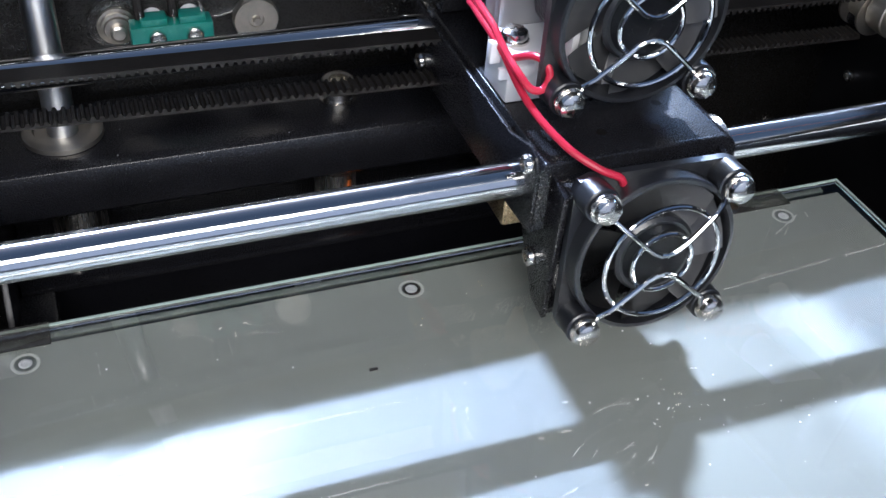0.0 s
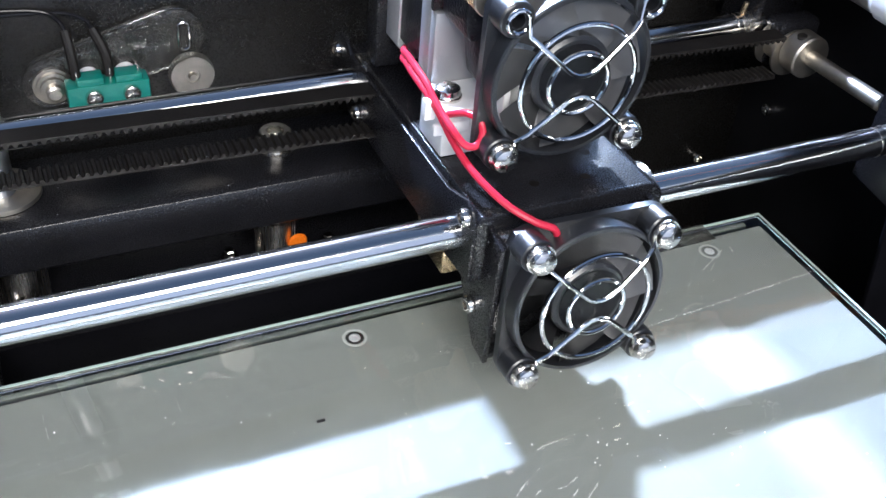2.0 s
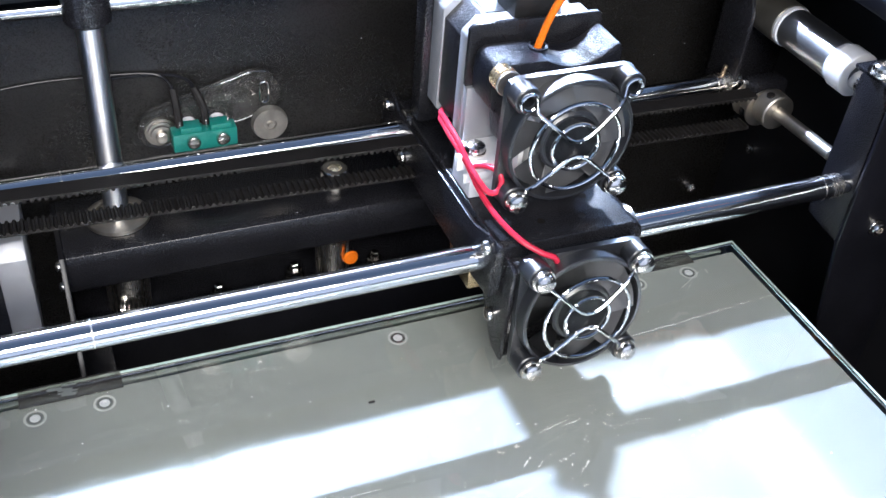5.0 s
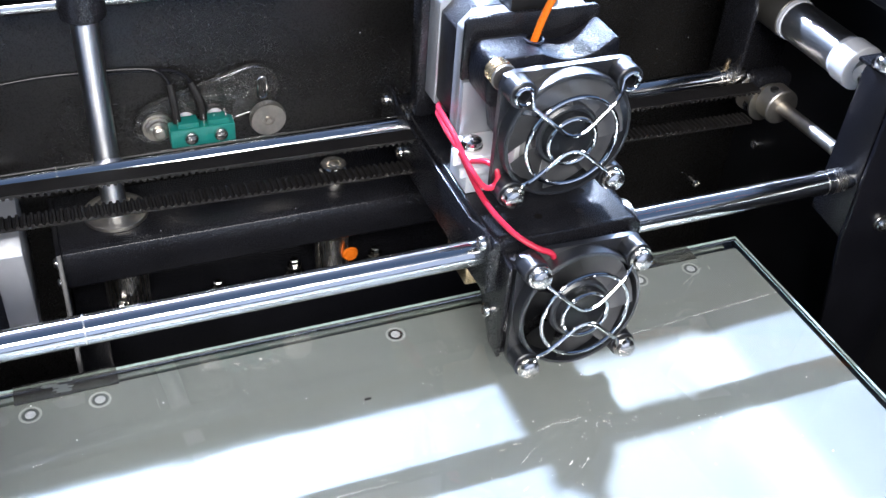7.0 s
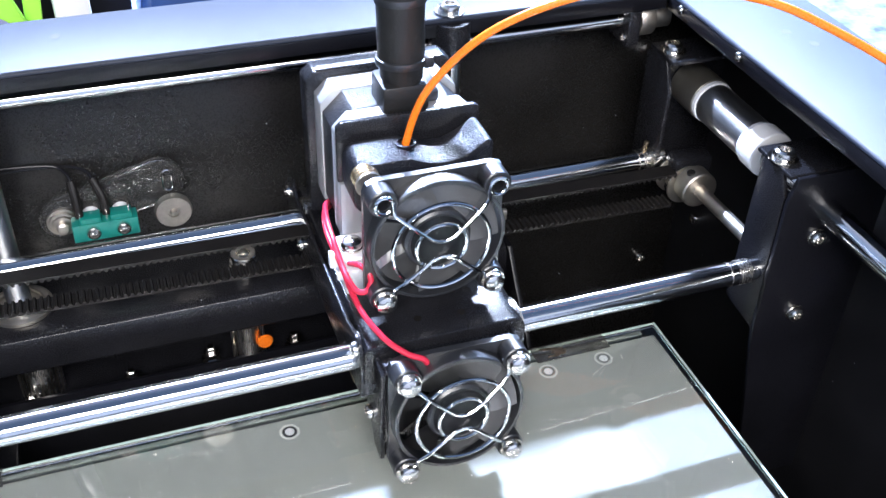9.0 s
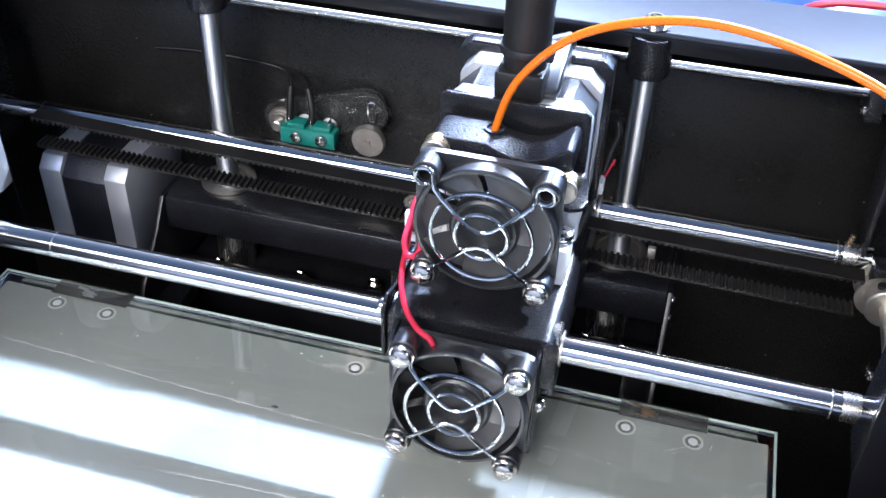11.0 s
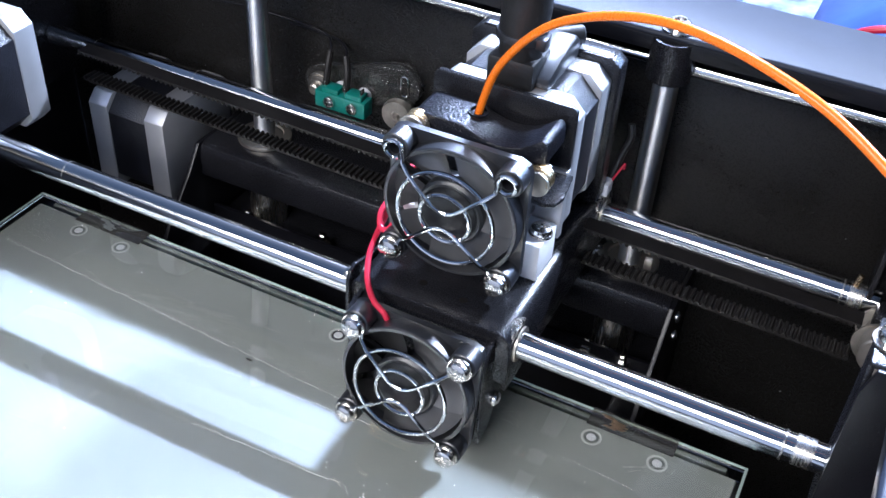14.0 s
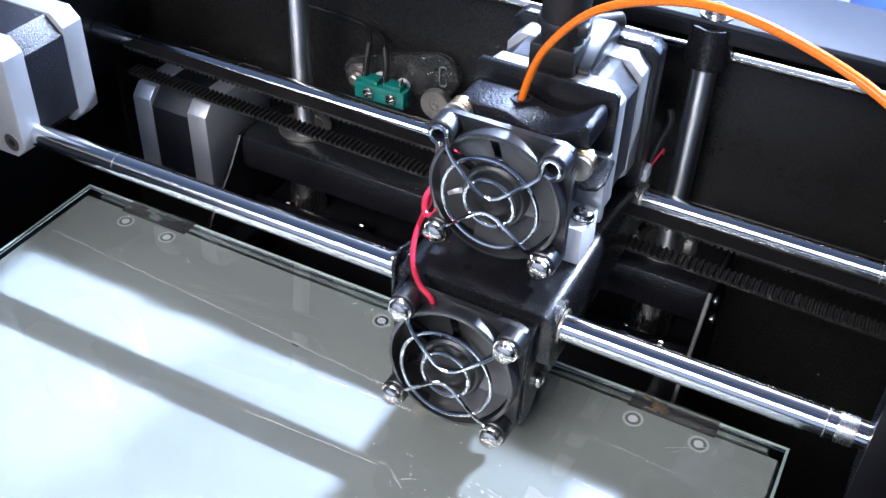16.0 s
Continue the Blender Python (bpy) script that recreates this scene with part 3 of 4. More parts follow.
    sweep(g, [(13.9 * math.cos(2 * math.pi * i / 60), -0.6, 13.9 * math.sin(2 * math.pi * i / 60)) for i in range(60)], 0.62, 10, True)
    guard = part("wire_guard", g, M_CHROME, t, "chromed wire guard")
    g = B()
    sweep(g, [(7.2 * math.cos(2 * math.pi * i / 44), -0.6, 7.2 * math.sin(2 * math.pi * i / 44)) for i in range(44)], 0.62, 10, True)
    part("inner_ring", g, M_CHROME, guard)
    for s in (1, -1):
        loop_l = [(-16 + 2.5 * math.cos(a), 0.2, s * (16 + 2.5 * math.sin(a))) for a in [radians(20 + 290 - 290 * k / 14) for k in range(15)]]
        half = loop_l + [(-13.2, -0.1, s * 12.6), (-11.0, -1.2, s * 10.6), (-5.5, -1.8, s * 5.6), (-3.2, -1.8, s * 3.6), (-1.4, -1.8, s * 2.75)]
        pts = half + [(0, -1.8, s * 2.55)] + [(-x, y, z) for x, y, z in reversed(half)]
        g = B()
        sweep(g, pts, 0.62, 10)
        part("cross_wire", g, M_CHROME, guard)
    return t


def fan_screw(fan, x, z):
    b = B()
    pan_head(b, (x, 0.2, z), 3.1, (0, -1, 0), "cross", 3.5)
    part("screw", b, M_SCREW, fan, "nickel cross-head screw", local=True)


FAN_LO = make_fan()
for sx in (-16, 16):
    fan_screw(FAN_LO, sx, -16)
FAN_UP = copy_thing(FAN_LO, pose(0.002, 0.0238, 0.074))
for sx in (-16, 16):
    fan_screw(FAN_LO, sx, 16)
FAN_LO.matrix_basis = pose(0.002, 0.0016, 0.0288, -5.0, 1.5, 0)
tagged(FAN_LO, "black 40 mm axial fan with chromed guard, four screws")
tagged(FAN_UP, "black 40 mm axial fan, guard loops open at the top")

# ---- carriage ----
def make_carriage():
    t = thing("carriage", (1, 60, 40), "black folded steel carriage riding on two rods", "carriage")
    b = B()
    prism(b, [(-22.4, 30), (-22.4, 46), (-21, 48), (21.8, 48), (23.6, 47.65), (25.1, 46.7), (26.2, 45.2), (26.6, 43.4), (26.6, 27), (25, 27), (25, 43.4), (24, 45.4), (21.8, 46.4), (-20, 46.4), (-20.9, 45.4), (-20.9, 30)], "y", 17.5, 100, 0.25)
    part("body", b, M_PLATE, t, "folded sheet body")
    b = B()
    prism(b, [(-22.4, 30), (26.6, 30), (26.6, 43.4), (26.2, 45.2), (25.1, 46.7), (23.6, 47.65), (21.8, 48), (-21, 48), (-22.4, 46.4)], "y", 16.6, 18.2, 0.6)
    part("front_apron", b, M_PLATE, t)
    # left cheek with the rounded ears
    b = B()
    prism(b, [(15.5, 31), (15.5, 47), (17, 50), (20, 51.2), (23, 50), (30, 47.9), (94, 47.9), (98, 50.5), (102, 51), (106, 49), (108, 45), (108, 34), (104, 30), (60, 30), (30, 30)], "x", -23.7, -22.5, 0.4)
    ck = part("left_cheek", b, M_PLATE, t)
    for yy, zz in ((19, 47.2), (102.3, 45.6), (86.5, 34.4)):
        b = B()
        pan_head(b, (-23.7, yy, zz), 2.3, (-1, 0, 0), "hex")
        part("screw", b, M_SCREW, ck)
    for y, z in ((24, 40), (91.2, 41.2)):
        for xa, xb in ((-22.3, -4), (7, 26.4)):
            b = B()
            lathe(b, [(4.15, xa), (7.0, xa), (7.4, xa + 0.4), (7.4, xb - 0.4), (7.0, xb), (4.15, xb)], (0, y, z), "x", 36, True)
            part("bearing", b, M_BRUSH, t, "steel linear bearing")
        b = B()
        lathe(b, [(4.2, 26.7), (5.2, 26.7), (5.2, 27.3), (4.2, 27.3)], (0, y, z), "x", 32, True)
        part("bearing_rim", b, M_NICKEL, t)
    for x, y in ((-4, 25), (9, 24), (-9, 40), (14, 33)):
        b = B()
        lathe(b, [(0.9, 47.95), (0.9, 48.05), (1.2, 48.03)], (x, y, 0), "z", 16)
        part("hole", b, M_RUBBER, t, "small dark hole")
    # lower fan bracket
    b = B()
    side = [(11, 8.5), (9.5, 44), (18, 46), (30, 46), (30, 31), (26, 22), (17, 9.5)]
    prism(b, side, "x", -19.6, -18.2, 0.3)
    s1 = part("duct_side", b, M_PLATE, t)
    b = B()
    prism(b, side, "x", 21.2, 22.6, 0.3)
    s2 = part("duct_side", b, M_PLATE, t)
    b = B()
    box(b, -18.1, 21.1, 9.8, 30, 43.2, 44.6, 0.3)
    part("duct_top", b, M_PLATE, t)
    b = B()
    prism(b, [(12.2, 8.5), (16, 9.2), (28, 24), (28, 40), (26.5, 40), (26.5, 25), (15, 10.6), (12.2, 10)], "x", -18.1, 21.1, 0.2)
    part("duct_floor", b, M_PLATE, t)
    b = B()
    pan_head(b, (-19.6, 19.5, 20.5), 2.4, (-1, 0, 0), "hex")
    part("screw", b, M_SCREW, s1)
    b = B()
    pan_head(b, (22.6, 19.5, 20.5), 2.4, (1, 0, 0), "hex")
    part("screw", b, M_SCREW, s2)
    return t


make_carriage()

t = thing("hot_end", (-8, 42, 20), "worn copper heater block and nozzle under the carriage", "nozzle")
b = B()
box(b, -21, -5, 34, 50, 18, 28, 0.8)
part("heater_block", b, M_BRASS, t)
b = B()
lathe(b, [(0.5, 10), (1.2, 10.2), (3.4, 15), (3.4, 18.2)], (-10, 42, 0), "z", 20)
part("nozzle", b, M_COPPER, t)
# ---- extruder on the carriage ----
def make_extruder():
    t = thing("extruder", (2, 60, 60), "extruder drive with stepper motor, lever and aluminium mount", "extruder")
    # aluminium bar and block
    b = B()
    box(b, -20.6, 23.4, 41, 54, 48.1, 60.5, 0.6)
    bar = part("mount_bar", b, M_ALUW, t, "pale aluminium bar")
    for x in (-17, 21):
        b = B()
        pan_head(b, (x, 47.2, 60.5), 3.2, (0, 0, 1), "cross", 3.4)
        part("screw", b, M_SCREW, bar)
    b = B()
    prism(b, [(-18.1, 55), (24.1, 55), (24.1, 78), (-18.1, 78)], "y", 54.05, 56.9, 0.4)
    part("motor_plate", b, M_ALU, t, "silver plate in front of the motor")
    for i in range(8):
        b = B()
        box(b, -11 + i * 3.9, -9.4 + i * 3.9, 31.5, 39, 54, 77, 0.2)
        part("cooling_fin", b, M_ALUW, t, "pale aluminium cooling fin")
    b = B()
    box(b, -12, 18.4, 39.2, 40.8, 50, 77, 0.3)
    part("fin_base", b, M_ALUW, t, "pale aluminium fin base")
    # black plate in front of the motor
    b = B()
    prism(b, [(-18.5, 78.2), (-18.5, 96.2), (-17, 97.6), (22.5, 97.6), (24, 96.5), (24, 78.2)], "y", 55, 56.8, 0.4)
    part("face_plate", b, M_PLATE, t, "black enamelled face plate")
    b = B()
    prism(b, [(12, 40), (23, 38.5), (26, 40), (27, 44), (25.5, 55), (12, 55)], "z", 75.8, 77.2, 0.4)
    part("side_tab", b, M_PLATE, t, "rounded black side tab")
    # printed lever with a saddle
    prof = [(-16.5, 78), (-17.6, 80), (-18, 84), (-17.8, 89.5), (-16.8, 92), (-15, 93), (-1.5, 93), (-0.5, 92.4)]
    for i in range(9):
        a = i / 8
        prof.append((0.5 + a * 20, 92 - 4.2 * math.sin(math.pi * min(1, a * 1.05) * 0.62) + 7.4 * a * a))
    prof += [(22, 94.8), (22.4, 93), (22.4, 88.5), (16, 87), (10, 78)]
    b = B()
    prism(b, prof, "y", 39.2, 52.5, 0.8)
    lev = part("lever", b, M_PRINT, t, "grainy black printed lever with a saddle")
    b = B()
    lathe(b, [(2.2, 92.95), (2.9, 92.95), (2.9, 93.5), (2.2, 93.6)], (-0.9, 47.1, 0), "z", 24, True)
    part("filament_hole", b, M_PRINT, lev, "worn rim of the filament hole")
    b = B()
    prism(b, [(-12, 66), (-8, 62), (14, 62), (18, 66), (18, 77.8), (-14, 77.8)], "y", 41, 49.6, 1.2)
    part("drive_block", b, M_PRINT, t, "black printed drive block")
    for x, z, dy in ((-14.8, 89.6, 4.2), (20.8, 83.5, 6)):
        b = B()
        pts = [(x + 3.3 * math.cos(k * 0.45), 31.2 + dy + k * 0.08, z + 3.3 * math.sin(k * 0.45)) for k in range(66)]
        sweep(b, pts, 0.5, 8)
        part("spring", b, M_BRASS, t, "brass-coloured coil spring")
        b = B()
        lathe(b, [(0.3, 30.8), (3.6, 30.8), (3.8, 31.0), (3.8, 31.6), (0.3, 31.6)], (x, dy, z), "y", 28)
        part("spring_washer", b, M_NICKEL, t)
        b = B()
        cyl(b, (x, 31 + dy, z), (x, 40 + dy, z), 1.5, 0.2, 16)
        part("spring_bolt", b, M_SCREW, t)
    # stepper motor
    def octo(h, c, cx=3.0, cz=76.0):
        return [(cx - h + c, cz - h), (cx + h - c, cz - h), (cx + h, cz - h + c), (cx + h, cz + h - c), (cx + h - c, cz + h), (cx - h + c, cz + h), (cx - h, cz + h - c), (cx - h, cz - h + c)]
    b = B()
    prism(b, octo(21.1, 4.2), "y", 57, 62.5, 0.5)
    mo = part("front_cap", b, M_ALU, t, "silver chamfered motor end cap")
    b = B()
    prism(b, octo(20.6, 6.2), "y", 62.5, 75.3, 0.3)
    part("stator", b, M_MOTOR, t, "black laminated motor body")
    b = B()
    box(b, -10, 13, 63.4, 74.6, 96.5, 96.75, 0.05)
    part("motor_label", b, M_MOTOR, t, "dark grained motor label")
    b = B()
    prism(b, octo(21.1, 4.2), "y", 75.3, 83.5, 0.5)
    part("rear_cap", b, M_ALU, t, "silver chamfered motor end cap")
    b = B()
    prism(b, [(-20.5, 49), (25, 49), (26, 51), (26, 96.4), (23, 99), (-17.5, 99), (-20.5, 96.4)], "y", 83.7, 91, 0.7)
    bk = part("rear_housing", b, M_PLATE, t, "black rear housing")
    b = B()
    box(b, -17, 6, 84.3, 87.2, 98.9, 99.25, 0.05)
    lb = part("type_label", b, M_MOTOR, bk, "dark label with small pale print")
    b = B()
    for i in range(18):
        x = -16 + i * 1.18
        box(b, x, x + (0.9 if i % 3 else 0.6), 84.8, 86.6, 99.26, 99.3, 0)
    part("label_print", b, M_LABEL, lb, "unreadable pale print")
    b = B()
    box(b, 9, 21.5, 84.5, 87, 98.9, 99.2, 0.05)
    part("pale_label", b, M_LABEL, bk, "pale label strip")
    # connector and cable outlet
    b = B()
    box(b, -4.2, 9.6, 57.2, 70, 96.2, 105, 1.2)
    part("cable_outlet", b, M_SLEEVE, t, "black cable outlet block")
    b = B()
    prism(b, [(60, 97), (82, 97), (84, 102), (80, 105.5), (68, 103.5), (60, 100.5)], "x", 4, 13.5, 1.2)
    part("connector_hood", b, M_FAN, t, "black moulded connector hood")
    b = B()
    cyl(b, (5, 82, 101.5), (12.5, 88, 102), 2.8, 0.5, 20)
    part("cable", b, M_SLEEVE, t, "black motor cable")
    # lower right connector
    b = B()
    box(b, 24.5, 27.4, 89, 94, 49, 53.5, 0.4)
    part("plug", b, M_NYLON, t, "white wire plug")
    b = B()
    sweep(b, smooth_path([(27, 93, 53), (28.5, 96.5, 56), (29.2, 97.5, 57.5), (29, 98.5, 55)]), 0.4)
    part("lead", b, M_RED, t, "thin red lead")
    b = B()
    sweep(b, smooth_path([(26, 95, 52), (27.5, 98, 60), (29, 100, 66), (28, 101, 70)]), 1.1)
    part("black_lead", b, M_SLEEVE, t)
    return t


make_extruder()

# taped cable sleeve going up
def make_sleeve():
    t = thing("cable_sleeve", (2.7, 63.5, 105), "black taped cable sleeve rising from the extruder", "cable")
    rnd = random.Random(9)
    turn = Matrix.Translation((2.7, 63.5, 105)) @ Matrix.Rotation(radians(-4), 4, "X") @ Matrix.Translation((-2.7, -63.5, -105))
    b = B()
    prof = [(5.9, 104), (6.2, 107), (6.5, 109)]
    for i in range(40):
        z = 110 + i * 2.6
        r = 6.75 + rnd.uniform(-0.12, 0.12)
        prof += [(r, z)]
    lathe(b, prof, (3.1, 63.5, 0), "z", 36)
    bmesh.ops.transform(b, matrix=turn, verts=b.verts)
    part("sleeve", b, M_SLEEVE, t)
    for z in (109, 127, 131):
        b = B()
        lathe(b, [(6.5, 0), (7.3, 0.2), (7.5, 1.2), (7.3, 2.2), (6.5, 2.4)], (3.1, 63.5, z), "z", 36, True)
        bmesh.ops.transform(b, matrix=turn, verts=b.verts)
        part("ring", b, M_FAN, t, "glossy black ring")
    b = B()
    box(b, 8.4, 11.4, 59, 63, 108.6, 112, 0.5)
    part("tie_head", b, M_FAN, t, "black cable tie head")
    return t


make_sleeve()

# orange filament
FIL = [(-1.2, 46.6, 84), (-0.9, 47.1, 92.7), (5.3, 45.2, 110.8), (21.8, 38.5, 129.3), (48.9, 27.9, 140.7), (78.8, 15.3, 140.1), (101.4, 6.3, 131.4), (131.9, -7.9, 114.9), (156.9, -23.2, 104.5), (185, -32, 101.5), (240, -50, 101.3)]
b = B()
sweep(b, smooth_path(FIL, 12), 1.08, 14)
solid("filament", b, M_ORANGE, "bright orange plastic filament fed into the extruder", "filament")

# red wires
def wire(pts, r=0.95, name="red_wire", label="red insulated fan wire"):
    b = B()
    sweep(b, smooth_path(pts, 10), r, 10)
    return solid(name, b, M_RED, label, "wire", "fan wires")


wire([(-17, 73, 60), (-19.5, 68, 62), (-21, 62, 64), (-22.2, 54, 65.2), (-22.6, 47, 65), (-22.6, 42, 63.4), (-22.4, 37.5, 62), (-22, 32.5, 60.8), (-20.4, 29.4, 58.8), (-18, 28.6, 58.8), (-16.4, 29.4, 61.2), (-16.8, 31, 63.6), (-18.2, 34.5, 63.6), (-19.5, 40.6, 60)], 0.85)
wire([(-17.5, 72, 58.5), (-20, 67, 60.6), (-21.6, 61, 62.6), (-23, 53, 63.8), (-23.2, 46, 63.6), (-22.6, 41, 62), (-22, 37.5, 59.8), (-21.6, 33.5, 57.8), (-21, 28, 55.9), (-19.5, 21.7, 54), (-16.2, 15, 51.5), (-11.7, 10.4, 49.4), (-7.6, 9, 47.6), (-6.2, 8.9, 45.2)], 0.85)
b = B()
box(b, -24.9, -22.1, 41.8, 44.2, 58.2, 63.4, 0.5)
box(b, -23.5, -14.5, 39.4, 40.8, 55.2, 58.2, 0.5)
solid("zip_tie", b, M_NYLON, "white nylon tie holding the red wires", "zip tie")

# ---- limit switch on the back panel ----
def make_switch():
    t = thing("limit_switch", (-84, 122, 36), "teal limit switch on a clear acrylic plate", "switch")
    b = B()
    cx0, cz0, r0, cx1, cz1, r1 = -98.0, 35.5, 7.5, -64.5, 44.5, 8.5
    poly = []
    for k in range(15):
        a = radians(105 + 165 * k / 14)
        poly.append((cx0 + r0 * math.cos(a), cz0 + r0 * math.sin(a)))
    for k in range(15):
        a = radians(-75 + 180 * k / 14)
        poly.append((cx1 + r1 * math.cos(a), cz1 + r1 * math.sin(a)))
    prism(b, poly, "y", 122.2, 125.2, 0.3)
    part("mounting_plate", b, M_ACRYL, t, "clear acrylic plate")
    b = B()
    box(b, -95.2, -73.8, 112.8, 119, 31.6, 38.4, 0.5)
    box(b, -92.5, -85.5, 113.4, 118.6, 38, 40.2, 0.4)
    box(b, -82.5, -75.5, 113.4, 118.6, 38, 40.2, 0.4)
    sw = part("switch_body", b, M_GREEN, t, "teal plastic switch body")
    for x in (-88.6, -78.8):
        b = B()
        pan_head(b, (x, 112.8, 35.2), 2.4, (0, -1, 0), "cross")
        part("screw", b, M_SCREW, sw)
        b = B()
        lathe(b, [(1.6, 119), (2.9, 119), (2.9, 122.1), (1.6, 122.1)], (x, 0, 36.5), "y", 24, True)
        part("spacer", b, M_NYLON, sw, "white spacer")
    for x0, x1, zt in ((-92.2, -92.8, 51.4), (-83.6, -86.0, 51.2)):
        b = B()
        sweep(b, smooth_path([(x0, 116, 39.5), (x0 - 0.2, 117.6, 45), (x1, 120.6, zt)]), 1.35)
        part("heat_shrink", b, M_RUBBER, t, "black heat-shrink sleeve")
        b = B()
        box(b, x0 - 0.25, x0 + 0.25, 114.8, 117, 38.4, 42, 0.1)
        part("terminal_lug", b, M_SCREW, t, "bright terminal lug")
    b = B()
    box(b, -76.6, -76.1, 114.5, 117, 38.4, 42.5, 0.1)
    part("terminal_lug", b, M_SCREW, t, "bright terminal lug")
    b = B()
    sweep(b, smooth_path([(-92.7, 120.2, 50.8), (-93.6, 122.4, 53), (-97, 125.4, 54.8), (-106, 126.3, 55.8), (-121.4, 126.4, 56.4), (-134.6, 126.4, 56.4), (-150, 126.4, 55)]), 0.55)
    part("lead", b, M_SHADE, t, "thin black lead")
    b = B()
    sweep(b, smooth_path([(-85.9, 120.2, 50.8), (-87.5, 123, 52.8), (-93, 125.8, 54), (-104, 126.4, 54.6), (-114, 126.4, 54.8)]), 0.55)
    part("lead", b, M_SHADE, t, "thin black lead")
    b = B()
    lathe(b, [(0.02, 116), (1.6, 116), (2.2, 116.4), (2.2, 118.4), (3.4, 118.6), (3.6, 119.4), (4.4, 119.6), (4.4, 120.6), (5.2, 120.8), (5.2, 122), (0.02, 122)], (-98, 0, 35.5), "y", 32)
    part("bolt", b, M_THUMB, t, "stacked bolt and washers")
    b = B()
    lathe(b, [(0.02, 114.4), (0.9, 114.4), (1.1, 114.9), (1.2, 115.7), (1.9, 115.7), (2.1, 115.2), (5.9, 115.2), (6.1, 115.6), (6.1, 118), (5.9, 118.4), (4.4, 118.6), (4.4, 120), (3.2, 120.2), (3.2, 121), (1.8, 121.2), (1.8, 126.5), (0.02, 126.5)], (-61.8, 0, 36), "y", 40)
    th = part("thumb_screw", b, M_THUMB, t, "knurled steel thumb screw")
    b = B()
    for k in range(40):
        a = 2 * math.pi * k / 40
        cyl(b, (-61.8 + 6.1 * math.cos(a), 115.8, 36 + 6.1 * math.sin(a)), (-61.8 + 6.1 * math.cos(a), 117.9, 36 + 6.1 * math.sin(a)), 0.22, 0.05, 6)
    part("knurling", b, M_THUMB, th)
    b = B()
    sweep(b, [(-62 + 1.5 * math.cos(k * math.pi / 12), 121.9, (47.6 if k < 12 else 42.4) + 1.5 * math.sin(k * math.pi / 12)) for k in range(24)], 0.32, 8, True)
    part("slot_rim", b, M_CHROME, t, "bright rim of the slot")
    return t


make_switch()

# ---- stepper motors at the belt's end ----
def stepper(name, label, m, axle=True):
    t = thing(name, (0, 0, 0), label, "motor", "stepper motors")

    def octo(h, c):
        return [(-h + c, -h), (h - c, -h), (h, -h + c), (h, h - c), (h - c, h), (-h + c, h), (-h, h - c), (-h, -h + c)]
    b = B()
    prism(b, octo(21.1, 4.3), "y", 0, 9, 0.5)
    lathe(b, [(5, -0.6), (11, -0.6), (11, 0.2), (5, 0.2)], (0, 0, 0), "y", 32, True)
    c1 = part("front_cap", b, M_ALU, t, "silver chamfered end cap", True)
    for sx in (-15.5, 15.5):
        for sz in (-15.5, 15.5):
            b = B()
            lathe(b, [(1.5, -0.12), (3.3, -0.12), (3.4, 0.05), (1.6, 0.05)], (sx, 0, sz), "y", 20, True)
            part("screw_rim", b, M_NICKEL, c1, local=True)
            b = B()
            lathe(b, [(0.02, -0.1), (1.9, -0.1), (1.9, 0.02), (0.02, 0.02)], (sx, 0, sz), "y", 16)
            part("screw_hole", b, M_RUBBER, c1, "dark screw hole", True)
    b = B()
    prism(b, octo(20.7, 6.4), "y", 9, 27, 0.3)
    part("stator", b, M_MOTOR, t, "black laminated body", True)
    b = B()
    prism(b, octo(21.1, 4.3), "y", 27, 36, 0.5)
    part("rear_cap", b, M_ALU, t, "silver chamfered end cap", True)
    if axle:
        b = B()
        cyl(b, (0, 36, 0), (0, 52, 0), 2.5, 0.3, 20)
        part("axle", b, M_ROD, t, "", True)
    t.matrix_basis = m
    return t


stepper("stepper_motor", "silver and black stepper motor driving the belt", pose(-0.1885, 0.017, 0.0545))
stepper("stepper_motor", "silver and black stepper motor lying behind the belt", pose(-0.182, 0.1055, 0.0035, 0, 0, -90), False)

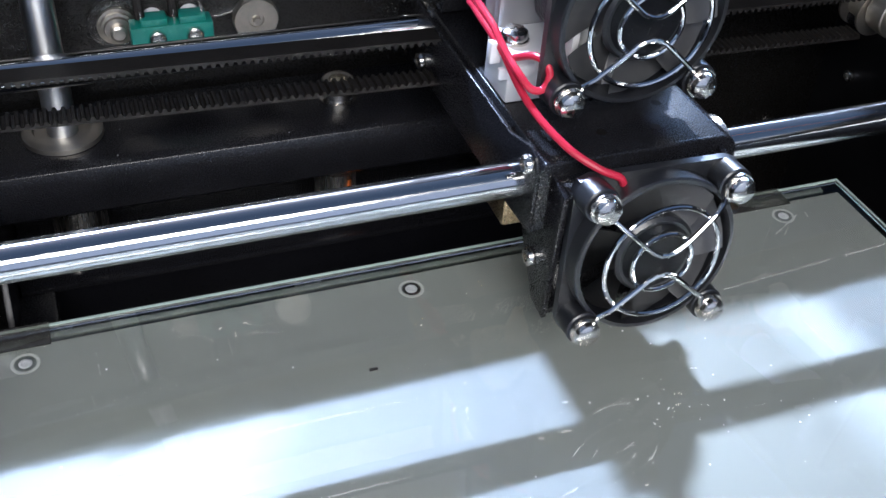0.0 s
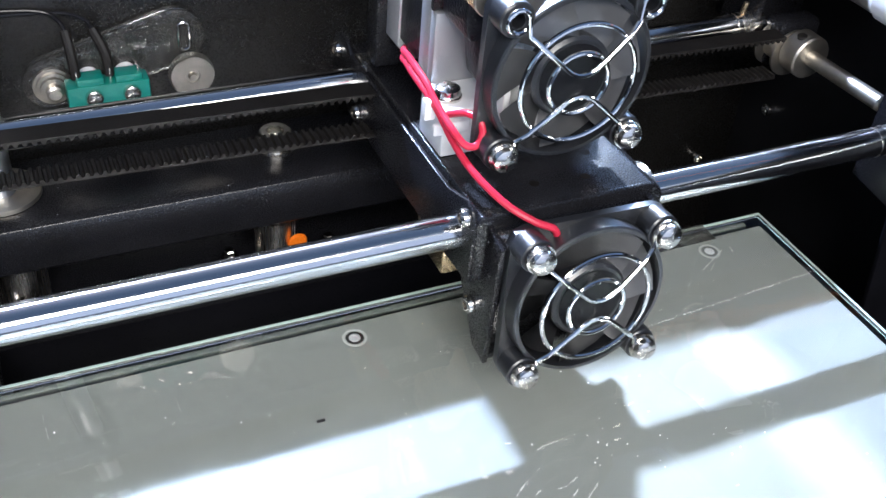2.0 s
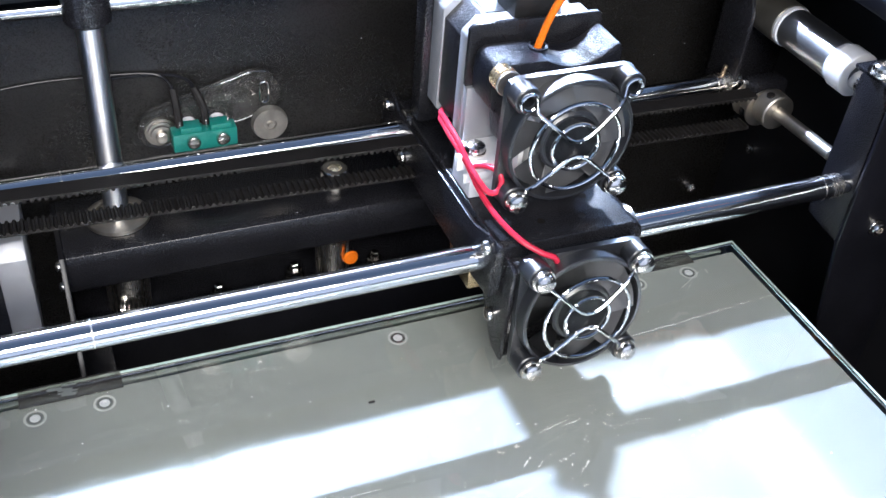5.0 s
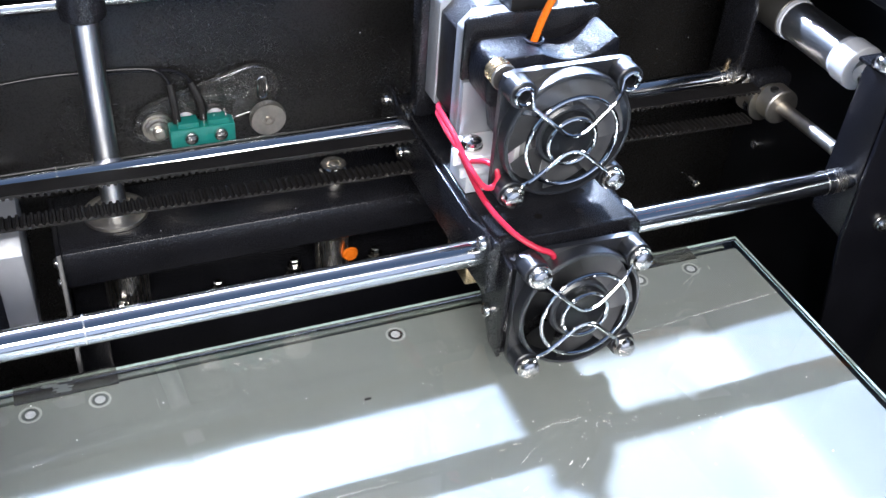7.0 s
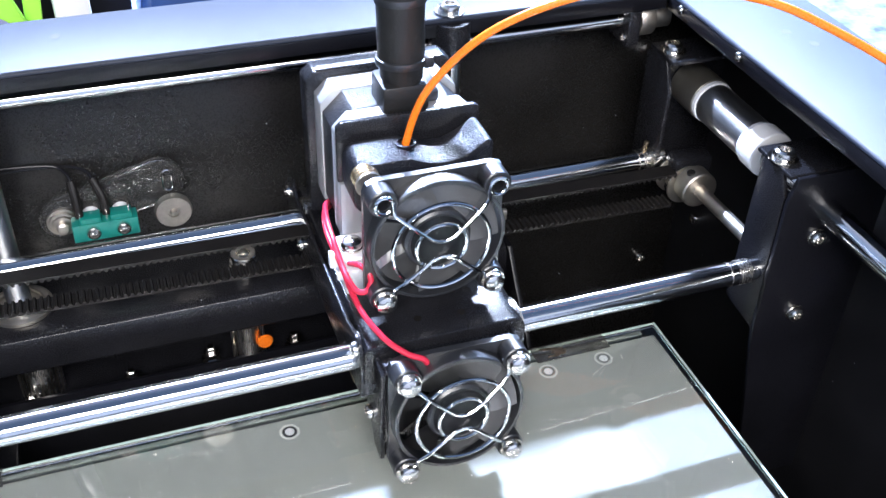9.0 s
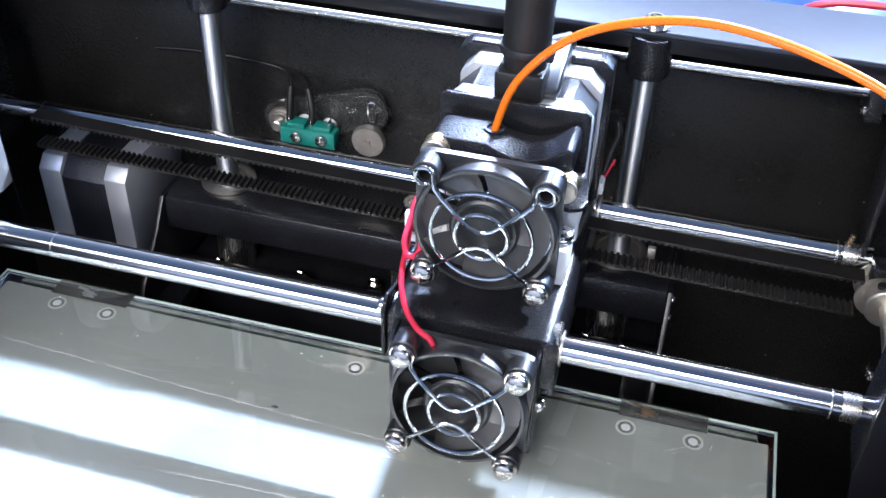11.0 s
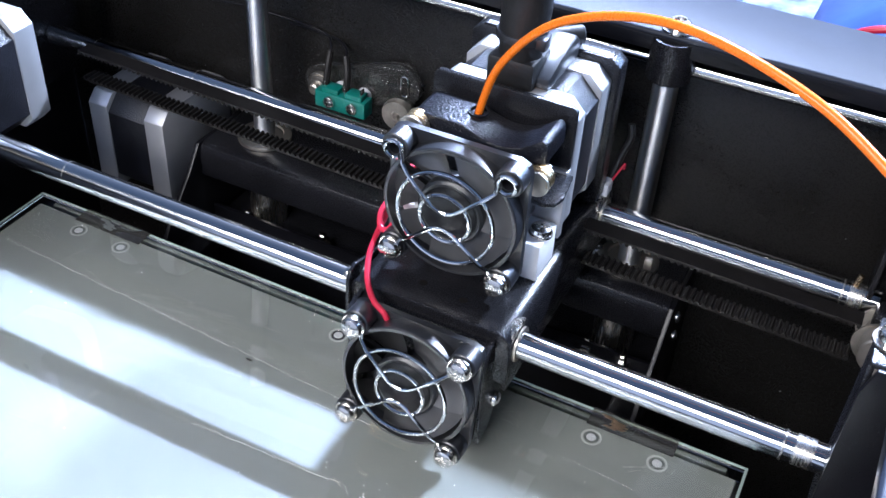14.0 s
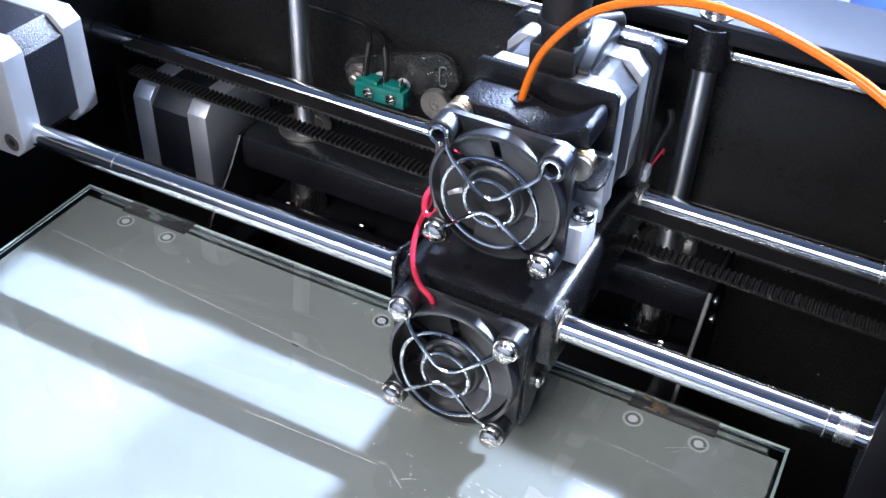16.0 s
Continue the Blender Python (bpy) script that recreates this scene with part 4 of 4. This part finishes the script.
# ---- right-hand carriage end ----
def make_end():
    t = thing("rod_bracket", (126, 50, 20), "black folded steel bracket holding the rod ends", "bracket")
    b = B()
    prism(b, [(19, 19), (35, 21), (33.5, 76), (32, 78.5), (24, 78.5), (20, 70)], "x", 110, 111.6, 0.3)
    part("front_cheek", b, M_PLATE, t, "tapered black cheek")
    b = B()
    # darker than the rest of the bracket, so its edge sinks into the shade
    prism(b, [(110, 19), (110, 70), (112, 78), (147, 78), (147, -60), (122, -60)], "y", 17.4, 19, 0.3)
    ff = part("front_face", b, M_SHADE, t, "black face plate, darkened in place of shade")
    for x, z in ((124, 54.8), (124.4, 23.5)):
        b = B()
        pan_head(b, (x, 17.4, z), 2.8, (0, -1, 0), "hex", 3.1)
        part("screw", b, M_SCREW, ff)
    b = B()
    box(b, 110, 140, 19.2, 37, 76.8, 78.4, 0.6)
    tp = part("front_top", b, M_PLATE, t)
    b = B()
    pan_head(b, (113.4, 28.5, 78.6), 3.6, (0, 0, 1), "hex", 4.6)
    part("screw", b, M_SCREW, tp)
    b = B()
    prism(b, [(88, 36), (105, 36), (105.5, 78), (103, 80), (92, 80), (88, 70)], "x", 108.6, 110.2, 0.3)
    part("rear_cheek", b, M_PLATE, t, "tapered black cheek")
    b = B()
    box(b, 110.4, 140, 102.2, 104, 34, 80, 0.3)
    part("rear_face", b, M_PLATE, t)
    b = B()
    box(b, 108.6, 140, 88, 104, 80.1, 81.7, 0.3)
    tp = part("rear_top", b, M_PLATE, t)
    b = B()
    pan_head(b, (113, 96, 81.7), 3.6, (0, 0, 1), "hex", 4.6)
    part("screw", b, M_SCREW, tp)
    b = B()
    box(b, 112, 128, 80, 88, 30, 46, 2)
    part("idler_block", b, M_PLATE, t)
    return t


make_end()

t = thing("linear_bearing", (126, 75, 64), "polished steel linear bearing with pale end rings", "bearing")
b = B()
lathe(b, [(4.2, 58), (7.4, 58), (7.4, 84.5), (4.2, 84.5)], (126, 0, 65), "y", 48, True)
part("shell", b, M_SHELL, t, "polished shell")
b = B()
lathe(b, [(4.2, 48.5), (7.8, 48.5), (8.1, 48.9), (8.1, 56), (7.8, 56.4), (7.4, 58), (4.2, 58)], (126, 0, 65), "y", 48, True)
part("front_ring", b, M_NYLON, t, "white plastic end ring")
b = B()
lathe(b, [(4.2, 84.5), (7.5, 84.5), (7.8, 84.8), (7.8, 86.4), (4.2, 86.4)], (126, 0, 65), "y", 48, True)
part("rear_ring", b, M_NYLON, t, "white plastic rim")
b = B()
lathe(b, [(4.2, 86.5), (7.8, 86.5), (8.1, 86.9), (8.1, 101), (7.8, 101.6), (4.2, 101.6)], (126, 0, 65), "y", 48, True)
part("rear_sleeve", b, mat("sintered bronze sleeve", (0.36, 0.34, 0.29), 0.36, 0.85, 0.15, 120, 0.2, 2000), t, "dull metal sleeve")

b = B()
cyl(b, (126, -224, 64), (126, 126, 64), 4.0, 0.4, 40)
solid("side_rod", b, mat("polished steel side rod", (0.7, 0.7, 0.71), 0.12, 1, 0.06, 30, 0.05, 1800, stretch=(1, 0.2, 1)), "polished steel guide rod along the machine's side", "rod", "guide rods")

t = thing("idler_shaft", (117, 60, 39), "steel idler shaft with a set collar", "shaft")
b = B()
cyl(b, (116.4, 38.5, 40.5), (117.4, 84, 38.2), 2.4, 0.8, 24)
part("pin", b, M_NICKEL, t)
b = B()
lathe(b, [(2.4, 70), (6.4, 70), (6.8, 70.5), (6.8, 76.5), (6.4, 77), (2.4, 77)], (117.3, 0, 38.6), "y", 36, True)
c = part("collar", b, M_NICKEL, t, "dull nickel set collar")
b = B()
cyl(b, (114.5, 73.4, 44.3), (114.3, 73.4, 45.3), 1.5, 0.1, 16)
part("set_screw_hole", b, M_RUBBER, c, "dark set-screw hole")
b = B()
lathe(b, [(2.4, 77.2), (7.6, 77.2), (7.6, 78), (5, 78.4), (5, 84.6), (7.6, 85), (7.6, 85.8), (2.4, 85.8)], (116, 0, 37), "y", 32, True)
part("idler_pulley", b, M_NICKEL, t, "toothless idler pulley")

# plain bracket at the other end of the rods
t = thing("rod_bracket", (-208, 94, 20), "black steel bracket holding the far rod ends", "bracket")
b = B()
prism(b, [(16, 22), (106, 22), (106, 70), (102, 74), (86, 74), (80, 62), (40, 62), (34, 74), (20, 74), (16, 70)], "x", -203, -201.4, 0.3)
part("cheek", b, M_PLATE, t, "black cut-out cheek plate")
for y in (18, 86):
    b = B()
    box(b, -231.8, -203.1, y, y + 18, 72.2, 74, 0.5)
    tp = part("top_flange", b, M_PLATE, t)
    b = B()
    pan_head(b, (-212, y + 9, 74), 3.6, (0, 0, 1), "hex", 4.6)
    part("screw", b, M_SCREW, tp)

# belt along the side
def side_belt():
    verts, faces = [], []
    y0, n = -200.0, 156
    for i in range(n):
        a = y0 + i * 2.03
        for yy, h in ((a, 0.0), (a + 0.35, 0.9), (a + 1.0, 0.9), (a + 1.35, 0.0)):
            verts += [(137, yy, 84 - h), (143, yy, 84 - h), (143, yy, 84.8), (137, yy, 84.8)]
    m = len(verts) // 4
    for i in range(m - 1):
        for k in range(4):
            p, q = 4 * i + k, 4 * i + (k + 1) % 4
            faces.append((p, p + 4, q + 4, q))
    faces += [(0, 1, 2, 3), (4 * m - 4, 4 * m - 3, 4 * m - 2, 4 * m - 1)]
    me = bpy.data.meshes.new("side_belt")
    me.from_pydata([(x * MM, y * MM, z * MM) for x, y, z in verts], [], faces)
    me.materials.append(M_RUBBER)
    return tagged(new("side_belt", me), "black rubber toothed belt along the machine's side", "belt")


side_belt()

# ---- small screws on panels and rims ----
def lone_screw(at, axis, r, washer=0.0, slot="hex", label="nickel screw in the black panel"):
    b = B()
    pan_head(b, at, r, axis, slot, washer)
    return solid("screw", b, M_SCREW, label, "screw", "panel screws")


lone_screw((135, 127, -37), (0, -1, 0), 2.6)
lone_screw((149, 111.6, -8.8), (-1, 0, 0), 2.4)
lone_screw((34.3, 110, ZT), (0, 0, 1), 3.6, 5.0, "hex", "nickel screw on the top rim")
lone_screw((-116.4, 110, ZT), (0, 0, 1), 3.6, 5.0, "hex", "nickel screw on the top rim")
lone_screw((93, 127, 84), (0, -1, 0), 2.0)
lone_screw((113.4, 96, 97), (-1, 0, 0), 1.6)
lone_screw((113.4, 60, 97), (-1, 0, 0), 1.6)
b = B()
cyl(b, (105, 91.2, 45.2), (105.6, 91.2, 49), 0.9, 0.2, 12)
solid("brass_pin", b, M_BRASS, "small brass pin on the rod end", "pin")
for x, y in ((134, 66), (138, 56), (-88, 126)):
    b = B()
    lathe(b, [(0.02, 100.01), (1.5, 100.01), (1.7, 100.1), (0.02, 100.12)], (x, y, 0), "z", 16)
    solid("rim_hole", b, M_RUBBER, "small dark hole in the top rim", "hole", "rim holes")
